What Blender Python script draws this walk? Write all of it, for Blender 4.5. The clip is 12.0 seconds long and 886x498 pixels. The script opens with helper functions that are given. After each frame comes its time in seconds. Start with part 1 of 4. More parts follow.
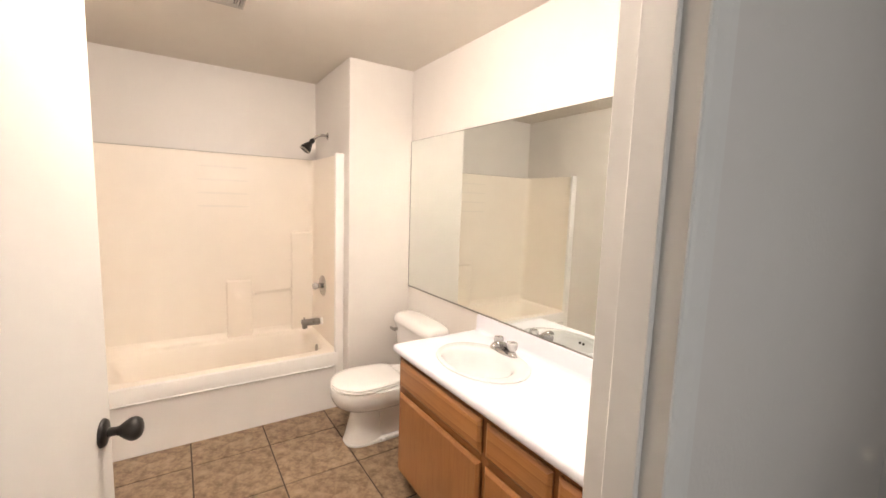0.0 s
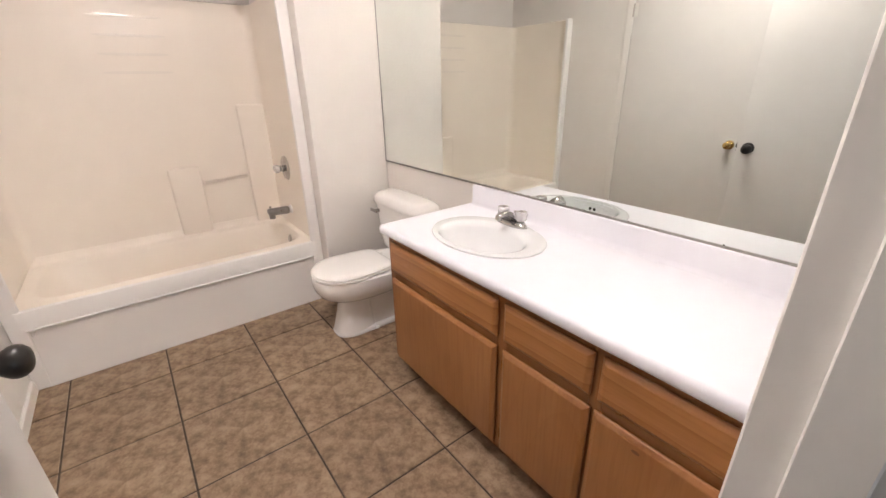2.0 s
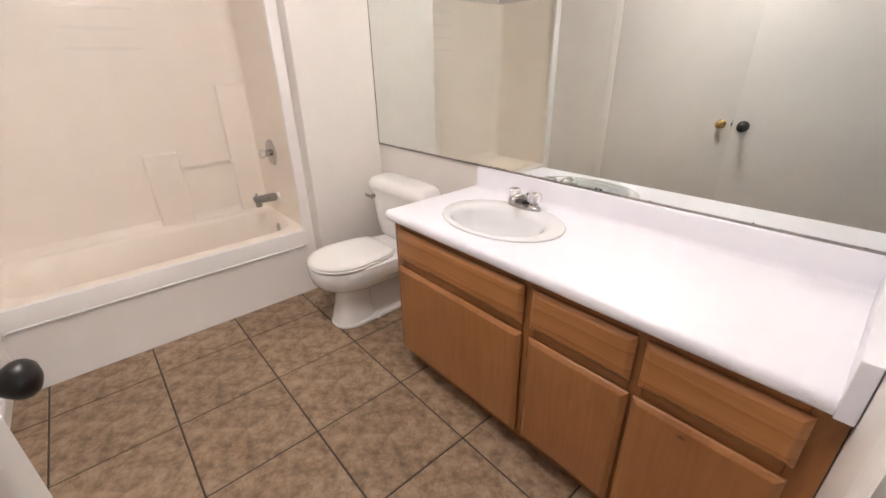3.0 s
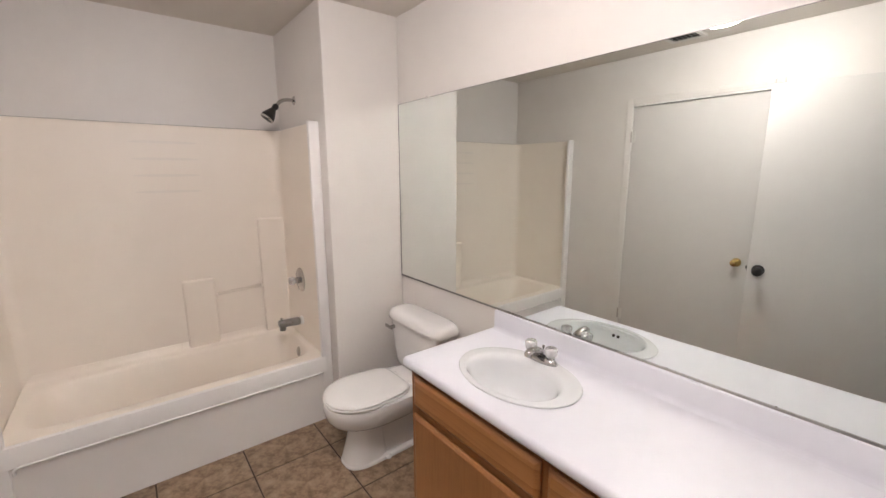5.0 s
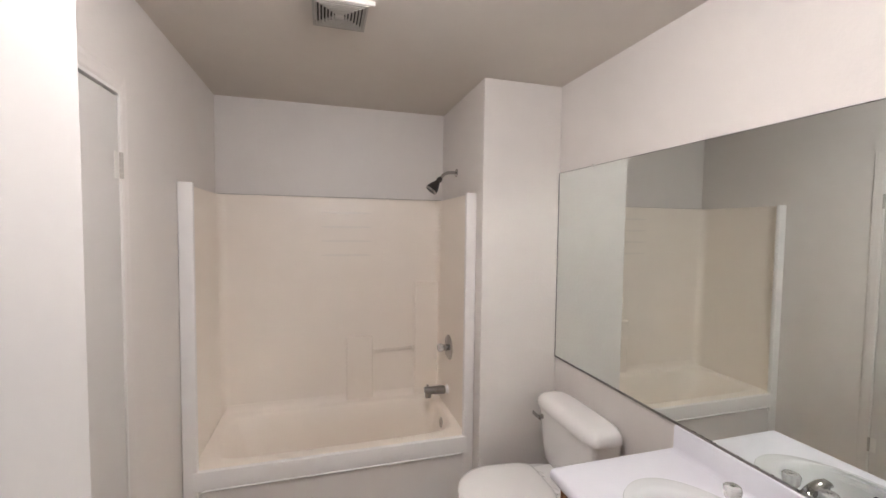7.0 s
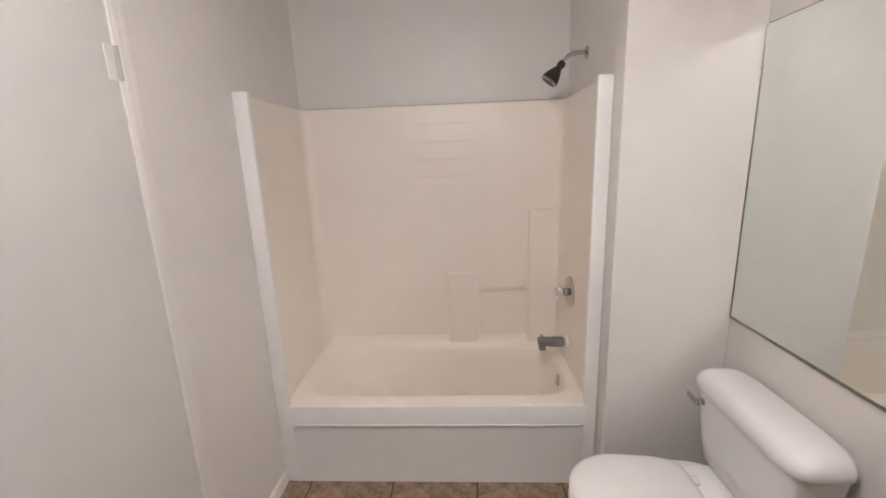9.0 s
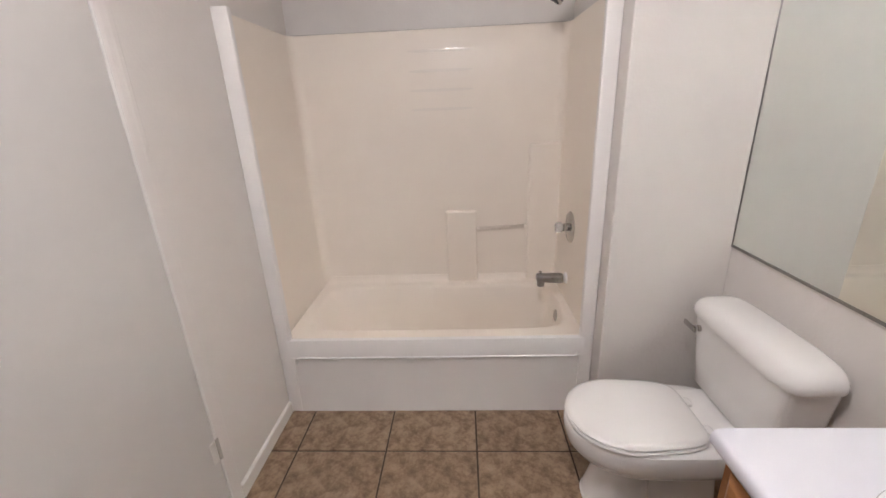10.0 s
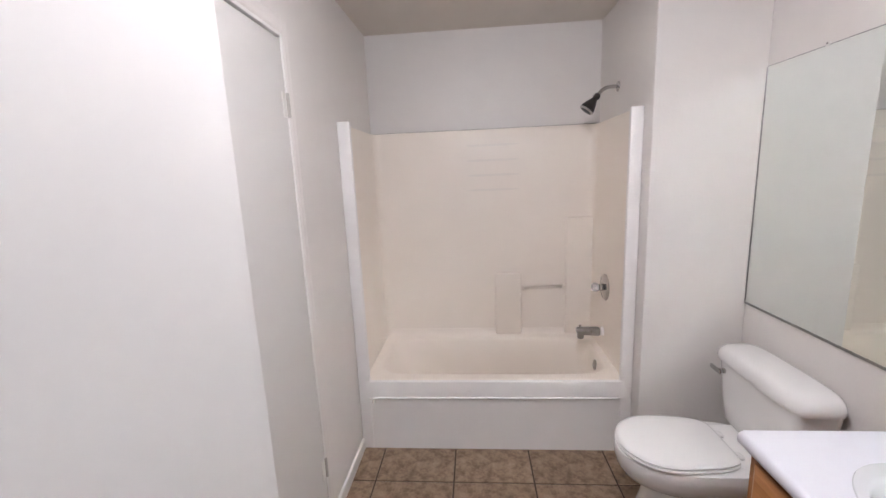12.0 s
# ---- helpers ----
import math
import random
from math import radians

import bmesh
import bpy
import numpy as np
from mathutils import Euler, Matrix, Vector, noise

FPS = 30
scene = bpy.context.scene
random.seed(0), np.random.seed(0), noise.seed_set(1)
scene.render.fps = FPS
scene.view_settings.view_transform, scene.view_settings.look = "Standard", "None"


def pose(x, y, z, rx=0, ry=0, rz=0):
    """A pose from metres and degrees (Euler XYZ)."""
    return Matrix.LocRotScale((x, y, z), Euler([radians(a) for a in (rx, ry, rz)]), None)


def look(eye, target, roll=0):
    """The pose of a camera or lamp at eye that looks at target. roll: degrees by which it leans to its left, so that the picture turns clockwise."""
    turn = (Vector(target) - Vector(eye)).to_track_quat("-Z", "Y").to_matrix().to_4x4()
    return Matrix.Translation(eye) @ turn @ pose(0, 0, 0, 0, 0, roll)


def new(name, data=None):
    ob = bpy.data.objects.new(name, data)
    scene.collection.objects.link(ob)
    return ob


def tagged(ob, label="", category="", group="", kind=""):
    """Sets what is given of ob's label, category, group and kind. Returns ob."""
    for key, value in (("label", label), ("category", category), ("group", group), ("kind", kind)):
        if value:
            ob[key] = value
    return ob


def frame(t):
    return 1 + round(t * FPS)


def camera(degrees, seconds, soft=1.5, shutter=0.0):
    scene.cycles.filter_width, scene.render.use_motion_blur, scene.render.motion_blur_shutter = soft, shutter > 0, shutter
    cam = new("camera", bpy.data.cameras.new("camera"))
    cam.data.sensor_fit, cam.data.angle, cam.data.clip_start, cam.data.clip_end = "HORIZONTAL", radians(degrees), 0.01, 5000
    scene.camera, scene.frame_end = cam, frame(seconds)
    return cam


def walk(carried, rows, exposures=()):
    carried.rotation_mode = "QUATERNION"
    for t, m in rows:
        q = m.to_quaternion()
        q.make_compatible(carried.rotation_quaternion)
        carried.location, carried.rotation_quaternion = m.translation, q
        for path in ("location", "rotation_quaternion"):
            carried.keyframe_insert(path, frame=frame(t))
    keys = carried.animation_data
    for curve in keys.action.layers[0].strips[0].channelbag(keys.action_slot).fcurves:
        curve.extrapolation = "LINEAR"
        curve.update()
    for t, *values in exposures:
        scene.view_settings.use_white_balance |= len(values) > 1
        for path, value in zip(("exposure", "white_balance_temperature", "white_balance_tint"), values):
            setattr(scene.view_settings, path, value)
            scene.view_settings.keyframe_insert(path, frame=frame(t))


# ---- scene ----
PATH = [
    (0, (0.519, -2.827, 1.514), (1.607, -1.164, 1.290), 1.9),
    (0.5, (0.614, -2.687, 1.523), (1.614, -0.986, 1.198), -0.6),
    (1, (0.647, -2.592, 1.467), (1.667, -0.945, 0.97), -1.9),
    (1.5, (0.658, -2.555, 1.391), (1.714, -0.993, 0.722), -1.4),
    (2, (0.636, -2.503, 1.353), (1.752, -1.028, 0.593), -1.2),
    (2.5, (0.585, -2.39, 1.333), (1.767, -1.0, 0.514), -1.1),
    (2.7, (0.563, -2.36, 1.329), (1.752, -0.986, 0.494), -1.2),
    (4.3, (0.589, -2.364, 1.407), (1.792, -0.888, 0.795), -1.2),
    (4.5, (0.585, -2.355, 1.456), (1.793, -0.857, 0.912), -1.1),
    (5, (0.578, -2.363, 1.549), (1.789, -0.815, 1.176), -0.2),
    (5.5, (0.572, -2.385, 1.623), (1.758, -0.786, 1.431), 0.8),
    (6, (0.581, -2.385, 1.644), (1.699, -0.729, 1.554), 1.5),
    (6.5, (0.583, -2.338, 1.649), (1.441, -0.533, 1.561), 1.1),
    (7, (0.665, -2.232, 1.624), (1.224, -0.314, 1.526), 0.7),
    (7.5, (0.72, -2.065, 1.614), (1.029, -0.094, 1.477), 0.6),
    (7.7, (0.736, -2.005, 1.61), (0.951, -0.024, 1.444), 0.4),
    (9.3, (0.93, -1.707, 1.526), (0.811, 0.219, 1.001), -2.4),
    (9.5, (0.906, -1.708, 1.502), (0.8, 0.204, 0.926), -2.2),
    (10, (0.915, -1.71, 1.451), (0.808, 0.174, 0.789), -2.5),
    (10.5, (0.914, -1.722, 1.439), (0.829, 0.16, 0.769), -2.3),
    (11, (0.901, -1.764, 1.475), (0.837, 0.144, 0.878), -2.1),
    (11.5, (0.801, -1.911, 1.531), (0.78, 0.035, 1.07), -2.3),
    (12, (0.681, -2.127, 1.552), (0.522, -0.166, 1.19), -2.4),
]
EXPOSURES = [(0.0, 0.75, 7700, 12), (0.5, 0.68, 7500, 12), (1.0, 0.5, 7250, 12), (1.6, 0.47, 6950, 12), (2.5, 0.44, 6750, 12), (4.3, 0.24, 6750, 11), (5.0, 0.08, 6600, 11), (6.0, -0.12, 6430, 10), (7.7, -0.1, 6430, 10), (9.3, 0.02, 6450, 11), (10.0, 0.04, 6350, 11), (10.5, 0.1, 6100, 11), (11.5, 0.2, 5980, 11), (12.0, 0.13, 5980, 11)]
cam = camera(94.9, 12.0)
walk(cam, [(t, look(e, g, r)) for t, e, g, r in PATH], EXPOSURES)

# ---- plan, in metres ----
CEIL = 2.448
XR = 1.978          # wall that carries the mirror
YE = -2.440         # bathroom face of the entry wall
YH = YE - 0.12      # hall face of the entry wall
YS = -0.138         # face of the short wall beside the tub
XS = 1.500          # its corner
YB = 0.662          # wall behind the tub
LAMP = (0.85, -1.46, CEIL)

# ---- world and light ----
world = bpy.data.worlds.new("world")
scene.world = world
world.use_nodes = True
world.node_tree.nodes["Background"].inputs["Color"].default_value = (0.55, 0.65, 0.8, 1)
world.node_tree.nodes["Background"].inputs["Strength"].default_value = 0.3
LAMP_POWER = 70.0
scene.cycles.caustics_reflective = True
scene.cycles.blur_glossy = 0.0
scene.cycles.sample_clamp_indirect = 60.0
scene.cycles.sample_clamp_direct = 0.0
day = bpy.data.lights.new("hall_daylight", "AREA")
day.shape, day.size, day.size_y, day.energy, day.color = "RECTANGLE", 1.0, 1.2, 4.6, (0.78, 0.88, 1.0)
hall_day = new("hall_daylight", day)
hall_day.matrix_world = pose(1.0, -3.99, 1.5, 90, 0, 0)


# ---- materials ----
def nodes_of(name):
    m = bpy.data.materials.new(name)
    m.use_nodes = True
    t = m.node_tree
    return m, t, t.nodes["Principled BSDF"]


def link_noise(t, scale, detail=3.0, rough=0.55, stretch=(1, 1, 1), space="Object", offset=(0, 0, 0)):
    co = t.nodes.new("ShaderNodeTexCoord")
    mp = t.nodes.new("ShaderNodeMapping")
    mp.inputs["Scale"].default_value = stretch
    mp.inputs["Location"].default_value = offset
    nz = t.nodes.new("ShaderNodeTexNoise")
    nz.inputs["Scale"].default_value, nz.inputs["Detail"].default_value, nz.inputs["Roughness"].default_value = scale, detail, rough
    t.links.new(co.outputs[space], mp.inputs["Vector"])
    t.links.new(mp.outputs["Vector"], nz.inputs["Vector"])
    return nz.outputs["Fac"]


def ramp(t, fac, stops):
    r = t.nodes.new("ShaderNodeValToRGB")
    while len(r.color_ramp.elements) < len(stops):
        r.color_ramp.elements.new(0.5)
    for e, (p, c) in zip(r.color_ramp.elements, stops):
        e.position, e.color = p, (*c, 1)
    t.links.new(fac, r.inputs["Fac"])
    return r.outputs["Color"]


def mix(t, a, b, fac, kind="MIX"):
    n = t.nodes.new("ShaderNodeMix")
    n.data_type, n.blend_type = "RGBA", kind
    if isinstance(fac, float):
        n.inputs[0].default_value = fac
    else:
        t.links.new(fac, n.inputs[0])
    for sock, v in ((n.inputs[6], a), (n.inputs[7], b)):
        if isinstance(v, tuple):
            sock.default_value = (*v, 1)
        else:
            t.links.new(v, sock)
    return n.outputs[2]


def bump(t, bsdf, height, strength, distance):
    b = t.nodes.new("ShaderNodeBump")
    b.inputs["Strength"].default_value, b.inputs["Distance"].default_value = strength, distance
    t.links.new(height, b.inputs["Height"])
    t.links.new(b.outputs["Normal"], bsdf.inputs["Normal"])


def varied(name, a, b, scale, rough=0.5, metal=0.0, bump_scale=0.0, bump_strength=0.2, bump_dist=0.001, coat=0.0, rough_b=None, blotch=0.35):
    """A surface between two tones at two scales, with fine relief."""
    m, t, s = nodes_of(name)
    fine = ramp(t, link_noise(t, scale, 4), [(0.35, a), (0.65, b)])
    wide = ramp(t, link_noise(t, scale * 0.13, 2), [(0.35, a), (0.65, b)])
    t.links.new(mix(t, wide, fine, blotch), s.inputs["Base Color"])
    s.inputs["Metallic"].default_value = metal
    r = rough if rough_b is None else rough_b
    v = t.nodes.new("ShaderNodeMapRange")
    v.inputs["To Min"].default_value, v.inputs["To Max"].default_value = rough, r + 0.001
    t.links.new(link_noise(t, scale * 0.4, 3), v.inputs["Value"])
    t.links.new(v.outputs["Result"], s.inputs["Roughness"])
    s.inputs["Coat Weight"].default_value = coat
    s.inputs["Coat Roughness"].default_value = 0.08
    if bump_scale:
        bump(t, s, link_noise(t, bump_scale, 3), bump_strength, bump_dist)
    return m


M_WALL = varied("wall_paint", (0.71, 0.675, 0.64), (0.74, 0.705, 0.67), 9, 0.38, bump_scale=75, bump_strength=0.36, bump_dist=0.0025, rough_b=0.47)
M_CEIL = varied("ceiling_paint", (0.66, 0.615, 0.555), (0.69, 0.645, 0.585), 7, 0.7, bump_scale=70, bump_strength=0.3, bump_dist=0.002)
M_HALL = varied("hall_paint", (0.66, 0.64, 0.62), (0.69, 0.67, 0.65), 8, 0.6, bump_scale=85, bump_strength=0.2, bump_dist=0.001)
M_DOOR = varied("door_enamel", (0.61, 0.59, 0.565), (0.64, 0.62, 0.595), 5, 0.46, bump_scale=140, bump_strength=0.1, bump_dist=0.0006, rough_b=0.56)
M_TRIM = varied("trim_enamel", (0.74, 0.72, 0.69), (0.78, 0.76, 0.73), 14, 0.34, bump_scale=120, bump_strength=0.12, bump_dist=0.0006, rough_b=0.44)
M_TUB = varied("ivory_fibreglass", (0.87, 0.795, 0.705), (0.89, 0.82, 0.735), 6, 0.36, bump_scale=11, bump_strength=0.05, bump_dist=0.002, rough_b=0.46)
M_TUBW = varied("white_fibreglass", (0.83, 0.81, 0.79), (0.85, 0.83, 0.81), 6, 0.25, bump_scale=11, bump_strength=0.06, bump_dist=0.002, rough_b=0.34)
M_CHINA = varied("white_porcelain", (0.80, 0.79, 0.775), (0.825, 0.815, 0.80), 7, 0.08, coat=0.3, rough_b=0.12)
M_COUNTER = varied("white_laminate", (0.70, 0.70, 0.75), (0.73, 0.73, 0.78), 18, 0.3, bump_scale=320, bump_strength=0.05, bump_dist=0.0004, rough_b=0.38)
M_CHROME = varied("chrome", (0.42, 0.41, 0.40), (0.52, 0.51, 0.50), 30, 0.08, metal=1.0, rough_b=0.2)
M_STEEL = varied("dull_steel", (0.26, 0.25, 0.24), (0.36, 0.35, 0.34), 60, 0.2, metal=1.0, rough_b=0.42)
M_BRASS = varied("polished_brass", (0.62, 0.42, 0.16), (0.72, 0.5, 0.2), 40, 0.14, metal=1.0, rough_b=0.24)
M_BLACK = varied("oil_rubbed_bronze", (0.012, 0.011, 0.010), (0.028, 0.024, 0.021), 50, 0.3, metal=0.3, rough_b=0.42)
# near-black for shade inside openings, and for the mirror's worn spots
M_DARK = varied("dark_shade_and_wear", (0.02, 0.018, 0.015), (0.04, 0.036, 0.03), 40, 0.8)
M_CAULK = varied("grey_caulk", (0.30, 0.28, 0.25), (0.42, 0.39, 0.35), 60, 0.7)
M_CARPET = varied("hall_carpet", (0.25, 0.21, 0.17), (0.36, 0.31, 0.26), 220, 0.95, bump_scale=400, bump_strength=0.6, bump_dist=0.004)
M_RIB = varied("polished_ivory", (0.86, 0.795, 0.715), (0.88, 0.82, 0.745), 6, 0.035)
# white china, greyed so that the bowl's shade sits in its colour
M_SINK = varied("shaded_white_china", (0.67, 0.68, 0.69), (0.70, 0.71, 0.72), 7, 0.09, coat=0.2, rough_b=0.13)
M_PLASTIC = varied("white_plastic", (0.68, 0.66, 0.62), (0.72, 0.70, 0.66), 20, 0.4)
# grille beige darkened for the shade between slats; the lit lip stays white
M_GRILLE = varied("darkened_beige", (0.42, 0.40, 0.36), (0.47, 0.45, 0.41), 30, 0.45)
M_RUBBER = varied("black_rubber", (0.015, 0.015, 0.015), (0.03, 0.03, 0.03), 60, 0.5)


def oak(name, axis, show=0.36, deep=1.0):
    """Honey-stained oak with its grain along one axis; show: how strong the figure is, deep: tone factor, below 1
    darker as for the shaded frame.
    """
    m, t, s = nodes_of(name)
    st = [26.0, 26.0, 26.0]
    st[axis] = 1.6
    co = t.nodes.new("ShaderNodeTexCoord")
    info = t.nodes.new("ShaderNodeObjectInfo")
    shift = t.nodes.new("ShaderNodeVectorMath")
    shift.operation = "MULTIPLY_ADD"
    shift.inputs[1].default_value = (1, 1, 1)
    t.links.new(co.outputs["Object"], shift.inputs[0])
    comb = t.nodes.new("ShaderNodeCombineXYZ")
    for k in range(3):
        t.links.new(info.outputs["Random"], comb.inputs[k])
    mul = t.nodes.new("ShaderNodeVectorMath")
    mul.operation = "SCALE"
    mul.inputs["Scale"].default_value = 3.0
    t.links.new(comb.outputs[0], mul.inputs[0])
    t.links.new(mul.outputs[0], shift.inputs[2])

    def nz(scale, stretch, detail, dist=0.0):
        mp = t.nodes.new("ShaderNodeMapping")
        mp.inputs["Scale"].default_value = stretch
        n = t.nodes.new("ShaderNodeTexNoise")
        n.inputs["Scale"].default_value, n.inputs["Detail"].default_value = scale, detail
        n.inputs["Distortion"].default_value = dist
        t.links.new(shift.outputs[0], mp.inputs["Vector"])
        t.links.new(mp.outputs["Vector"], n.inputs["Vector"])
        return n.outputs["Fac"]

    cath = [3.2, 3.2, 3.2]
    cath[axis] = 0.55
    wave = t.nodes.new("ShaderNodeTexWave")
    wave.wave_type, wave.bands_direction, wave.wave_profile = "RINGS", "XYZ"[axis], "SAW"
    wave.inputs["Scale"].default_value, wave.inputs["Distortion"].default_value = 5.5, 4.0
    wave.inputs["Detail"].default_value, wave.inputs["Detail Scale"].default_value, wave.inputs["Detail Roughness"].default_value = 2.0, 0.9, 0.55
    mw = t.nodes.new("ShaderNodeMapping")
    flat = [1.0, 1.0, 1.0]
    flat[axis] = 0.16
    mw.inputs["Scale"].default_value = flat
    t.links.new(shift.outputs[0], mw.inputs["Vector"])
    t.links.new(mw.outputs["Vector"], wave.inputs["Vector"])
    figure = ramp(t, wave.outputs["Fac"], [(0.0, (0.395, 0.176, 0.060)), (0.55, (0.375, 0.160, 0.051)), (0.86, (0.320, 0.128, 0.037)), (1.0, (0.262, 0.098, 0.027))])
    tone = ramp(t, nz(1.0, cath, 2, 1.2), [(0.32, (0.315, 0.126, 0.038)), (0.5, (0.370, 0.158, 0.050)), (0.7, (0.405, 0.184, 0.064))])
    fine = ramp(t, nz(3.4, st, 6), [(0.36, (0.74, 0.66, 0.58)), (0.54, (1, 1, 1))])
    base = mix(t, mix(t, tone, figure, show), fine, 0.36, "MULTIPLY")
    wear = ramp(t, nz(5.0, (1, 1, 1), 3), [(0.3, (0.86, 0.83, 0.80)), (0.7, (1, 1, 1))])
    toned = mix(t, mix(t, base, wear, 0.7, "MULTIPLY"), (deep, deep ** 1.25, deep ** 1.4), 1.0, "MULTIPLY")
    t.links.new(toned, s.inputs["Base Color"])
    s.inputs["Roughness"].default_value = 0.34
    s.inputs["Coat Weight"].default_value = 0.35
    s.inputs["Coat Roughness"].default_value = 0.18
    bump(t, s, nz(3.0, st, 5), 0.15, 0.0006)
    return m


# frame oak at 0.84: the shade round the fronts is put into its tone
M_OAK_Z, M_OAK_Y = oak("oak_frame_upright_shaded", 2, 0.3, 0.84), oak("oak_frame_level_shaded", 1, 0.3, 0.84)
M_OAK_DOOR, M_OAK_DRAWER = oak("oak_door_veneer", 2, 0.14, 0.95), oak("oak_drawer_front", 1, 0.8, 1.1)


def tile_material():
    """Brown mottled ceramic; each tile takes its own tone."""
    m, t, s = nodes_of("brown_ceramic")
    a = ramp(t, link_noise(t, 15.0, 8, 0.68), [(0.35, (0.165, 0.102, 0.060)), (0.45, (0.258, 0.174, 0.108)), (0.53, (0.340, 0.240, 0.155)), (0.65, (0.430, 0.320, 0.218))])
    b = ramp(t, link_noise(t, 38.0, 5, 0.6), [(0.3, (0.70, 0.66, 0.62)), (0.65, (1, 1, 1))])
    c = mix(t, a, b, 0.55, "MULTIPLY")
    info = t.nodes.new("ShaderNodeObjectInfo")
    tone = ramp(t, info.outputs["Random"], [(0.0, (0.86, 0.85, 0.84)), (1.0, (1.0, 1.0, 1.0))])
    t.links.new(mix(t, c, tone, 1.0, "MULTIPLY"), s.inputs["Base Color"])
    s.inputs["Roughness"].default_value = 0.42
    bump(t, s, link_noise(t, 26.0, 5), 0.2, 0.0015)
    return m


M_TILE = tile_material()
M_GROUT = varied("dark_grout", (0.042, 0.030, 0.021), (0.08, 0.058, 0.042), 40, 0.85, bump_scale=300, bump_strength=0.4, bump_dist=0.001)


def mirror_material():
    m, t, s = nodes_of("silvered_mirror")
    s.inputs["Base Color"].default_value = (0.80, 0.84, 0.815, 1)
    s.inputs["Metallic"].default_value, s.inputs["Roughness"].default_value = 1.0, 0.0
    return m


def clear_material(name, weight):
    m, t, s = nodes_of(name)
    s.inputs["Base Color"].default_value = (0.96, 0.95, 0.94, 1)
    s.inputs["Transmission Weight"].default_value, s.inputs["Roughness"].default_value, s.inputs["IOR"].default_value = weight, 0.04, 1.42
    return m


def glow_material():
    m, t, s = nodes_of("lit_opal_glass")
    s.inputs["Base Color"].default_value = (0.9, 0.88, 0.84, 1)
    s.inputs["Emission Color"].default_value = (1.0, 0.945, 0.965, 1)
    s.inputs["Emission Strength"].default_value = LAMP_POWER
    return m


M_MIRROR, M_GLOW = mirror_material(), glow_material()
M_CLEAR, M_CLEAR_BAR = clear_material("clear_acrylic", 0.72), clear_material("clear_acrylic_bar", 1.0)


# ---- mesh helpers ----
def part(name, bm, material, parent=None, label="", smooth=False):
    me = bpy.data.meshes.new(name)
    bmesh.ops.recalc_face_normals(bm, faces=bm.faces)
    bm.to_mesh(me)
    bm.free()
    me.materials.append(material)
    if smooth:
        me.polygons.foreach_set("use_smooth", [True] * len(me.polygons))
        me.set_sharp_from_angle(angle=radians(40))
    ob = new(name, me)
    if parent:
        ob.parent = parent
    if label:
        ob["label"] = label
    return ob


def thing(name, label, category, at=(0, 0, 0), kind="", group=""):
    ob = new(name)
    ob.empty_display_size = 0.05
    ob.location = at
    return tagged(ob, label, category, group, kind)


def slab(a, b, bevel=0.0, seg=2, bm=None):
    """A box from corner to corner, with rounded edges."""
    made = bmesh.new()
    bmesh.ops.create_cube(made, size=1)
    for v in made.verts:
        v.co = Vector([(a[k] + b[k]) / 2 + v.co[k] * abs(b[k] - a[k]) for k in range(3)])
    if bevel:
        bmesh.ops.bevel(made, geom=made.edges[:], offset=bevel, segments=seg, affect="EDGES", profile=0.5)
    if bm is None:
        return made
    join(bm, made)
    return bm


def join(bm, other, m=None):
    me = bpy.data.meshes.new("scratch")
    if m is not None:
        other.transform(m)
    other.to_mesh(me)
    other.free()
    bm.from_mesh(me)
    bpy.data.meshes.remove(me)
    return bm


def rings(loops, cap_start=True, cap_end=True, closed=True, bm=None):
    """A skin through rings of points."""
    bm = bm or bmesh.new()
    vs = [[bm.verts.new(p) for p in loop] for loop in loops]
    n = len(loops[0])
    for a, b in zip(vs, vs[1:]):
        for k in range(n if closed else n - 1):
            bm.faces.new((a[k], a[(k + 1) % n], b[(k + 1) % n], b[k]))
    if cap_start:
        bm.faces.new(vs[0])
    if cap_end:
        bm.faces.new(vs[-1])
    return bm


def turned(profile, n=32, m=None, bm=None):
    """A turned body about z from (radius, height) pairs."""
    loops = [[(max(r, 1e-4) * math.cos(2 * math.pi * k / n), max(r, 1e-4) * math.sin(2 * math.pi * k / n), z) for k in range(n)] for r, z in profile]
    made = rings(loops)
    if m is not None:
        made.transform(m)
    if bm is None:
        return made
    return join(bm, made)


def pipe(points, radii, n=16, bm=None):
    """A round pipe along points."""
    pts = [Vector(p) for p in points]
    if not isinstance(radii, (list, tuple)):
        radii = [radii] * len(pts)
    loops, side = [], None
    for k, p in enumerate(pts):
        way = (pts[min(k + 1, len(pts) - 1)] - pts[max(k - 1, 0)]).normalized()
        if side is None:
            side = way.orthogonal().normalized()
        side = (side - way * side.dot(way)).normalized()
        up = way.cross(side)
        loops.append([p + radii[k] * (math.cos(2 * math.pi * a / n) * side + math.sin(2 * math.pi * a / n) * up) for a in range(n)])
    return rings(loops, bm=bm)


def oval(cx, cy, ax, ay, z, n=48, power=2.0, power_b=None, back=None):
    """A ring: a super-ellipse, with another half-length on its +x side where back is given."""
    out = []
    for k in range(n):
        c, s = math.cos(2 * math.pi * k / n), math.sin(2 * math.pi * k / n)
        pw = (power_b or power) if c > 0 else power
        x = abs(c) ** (2 / pw) * (1 if c > 0 else -1) * ((back or ax) if c > 0 else ax)
        y = abs(s) ** (2 / pw) * (1 if s > 0 else -1) * ay
        out.append((cx + x, cy + y, z))
    return out


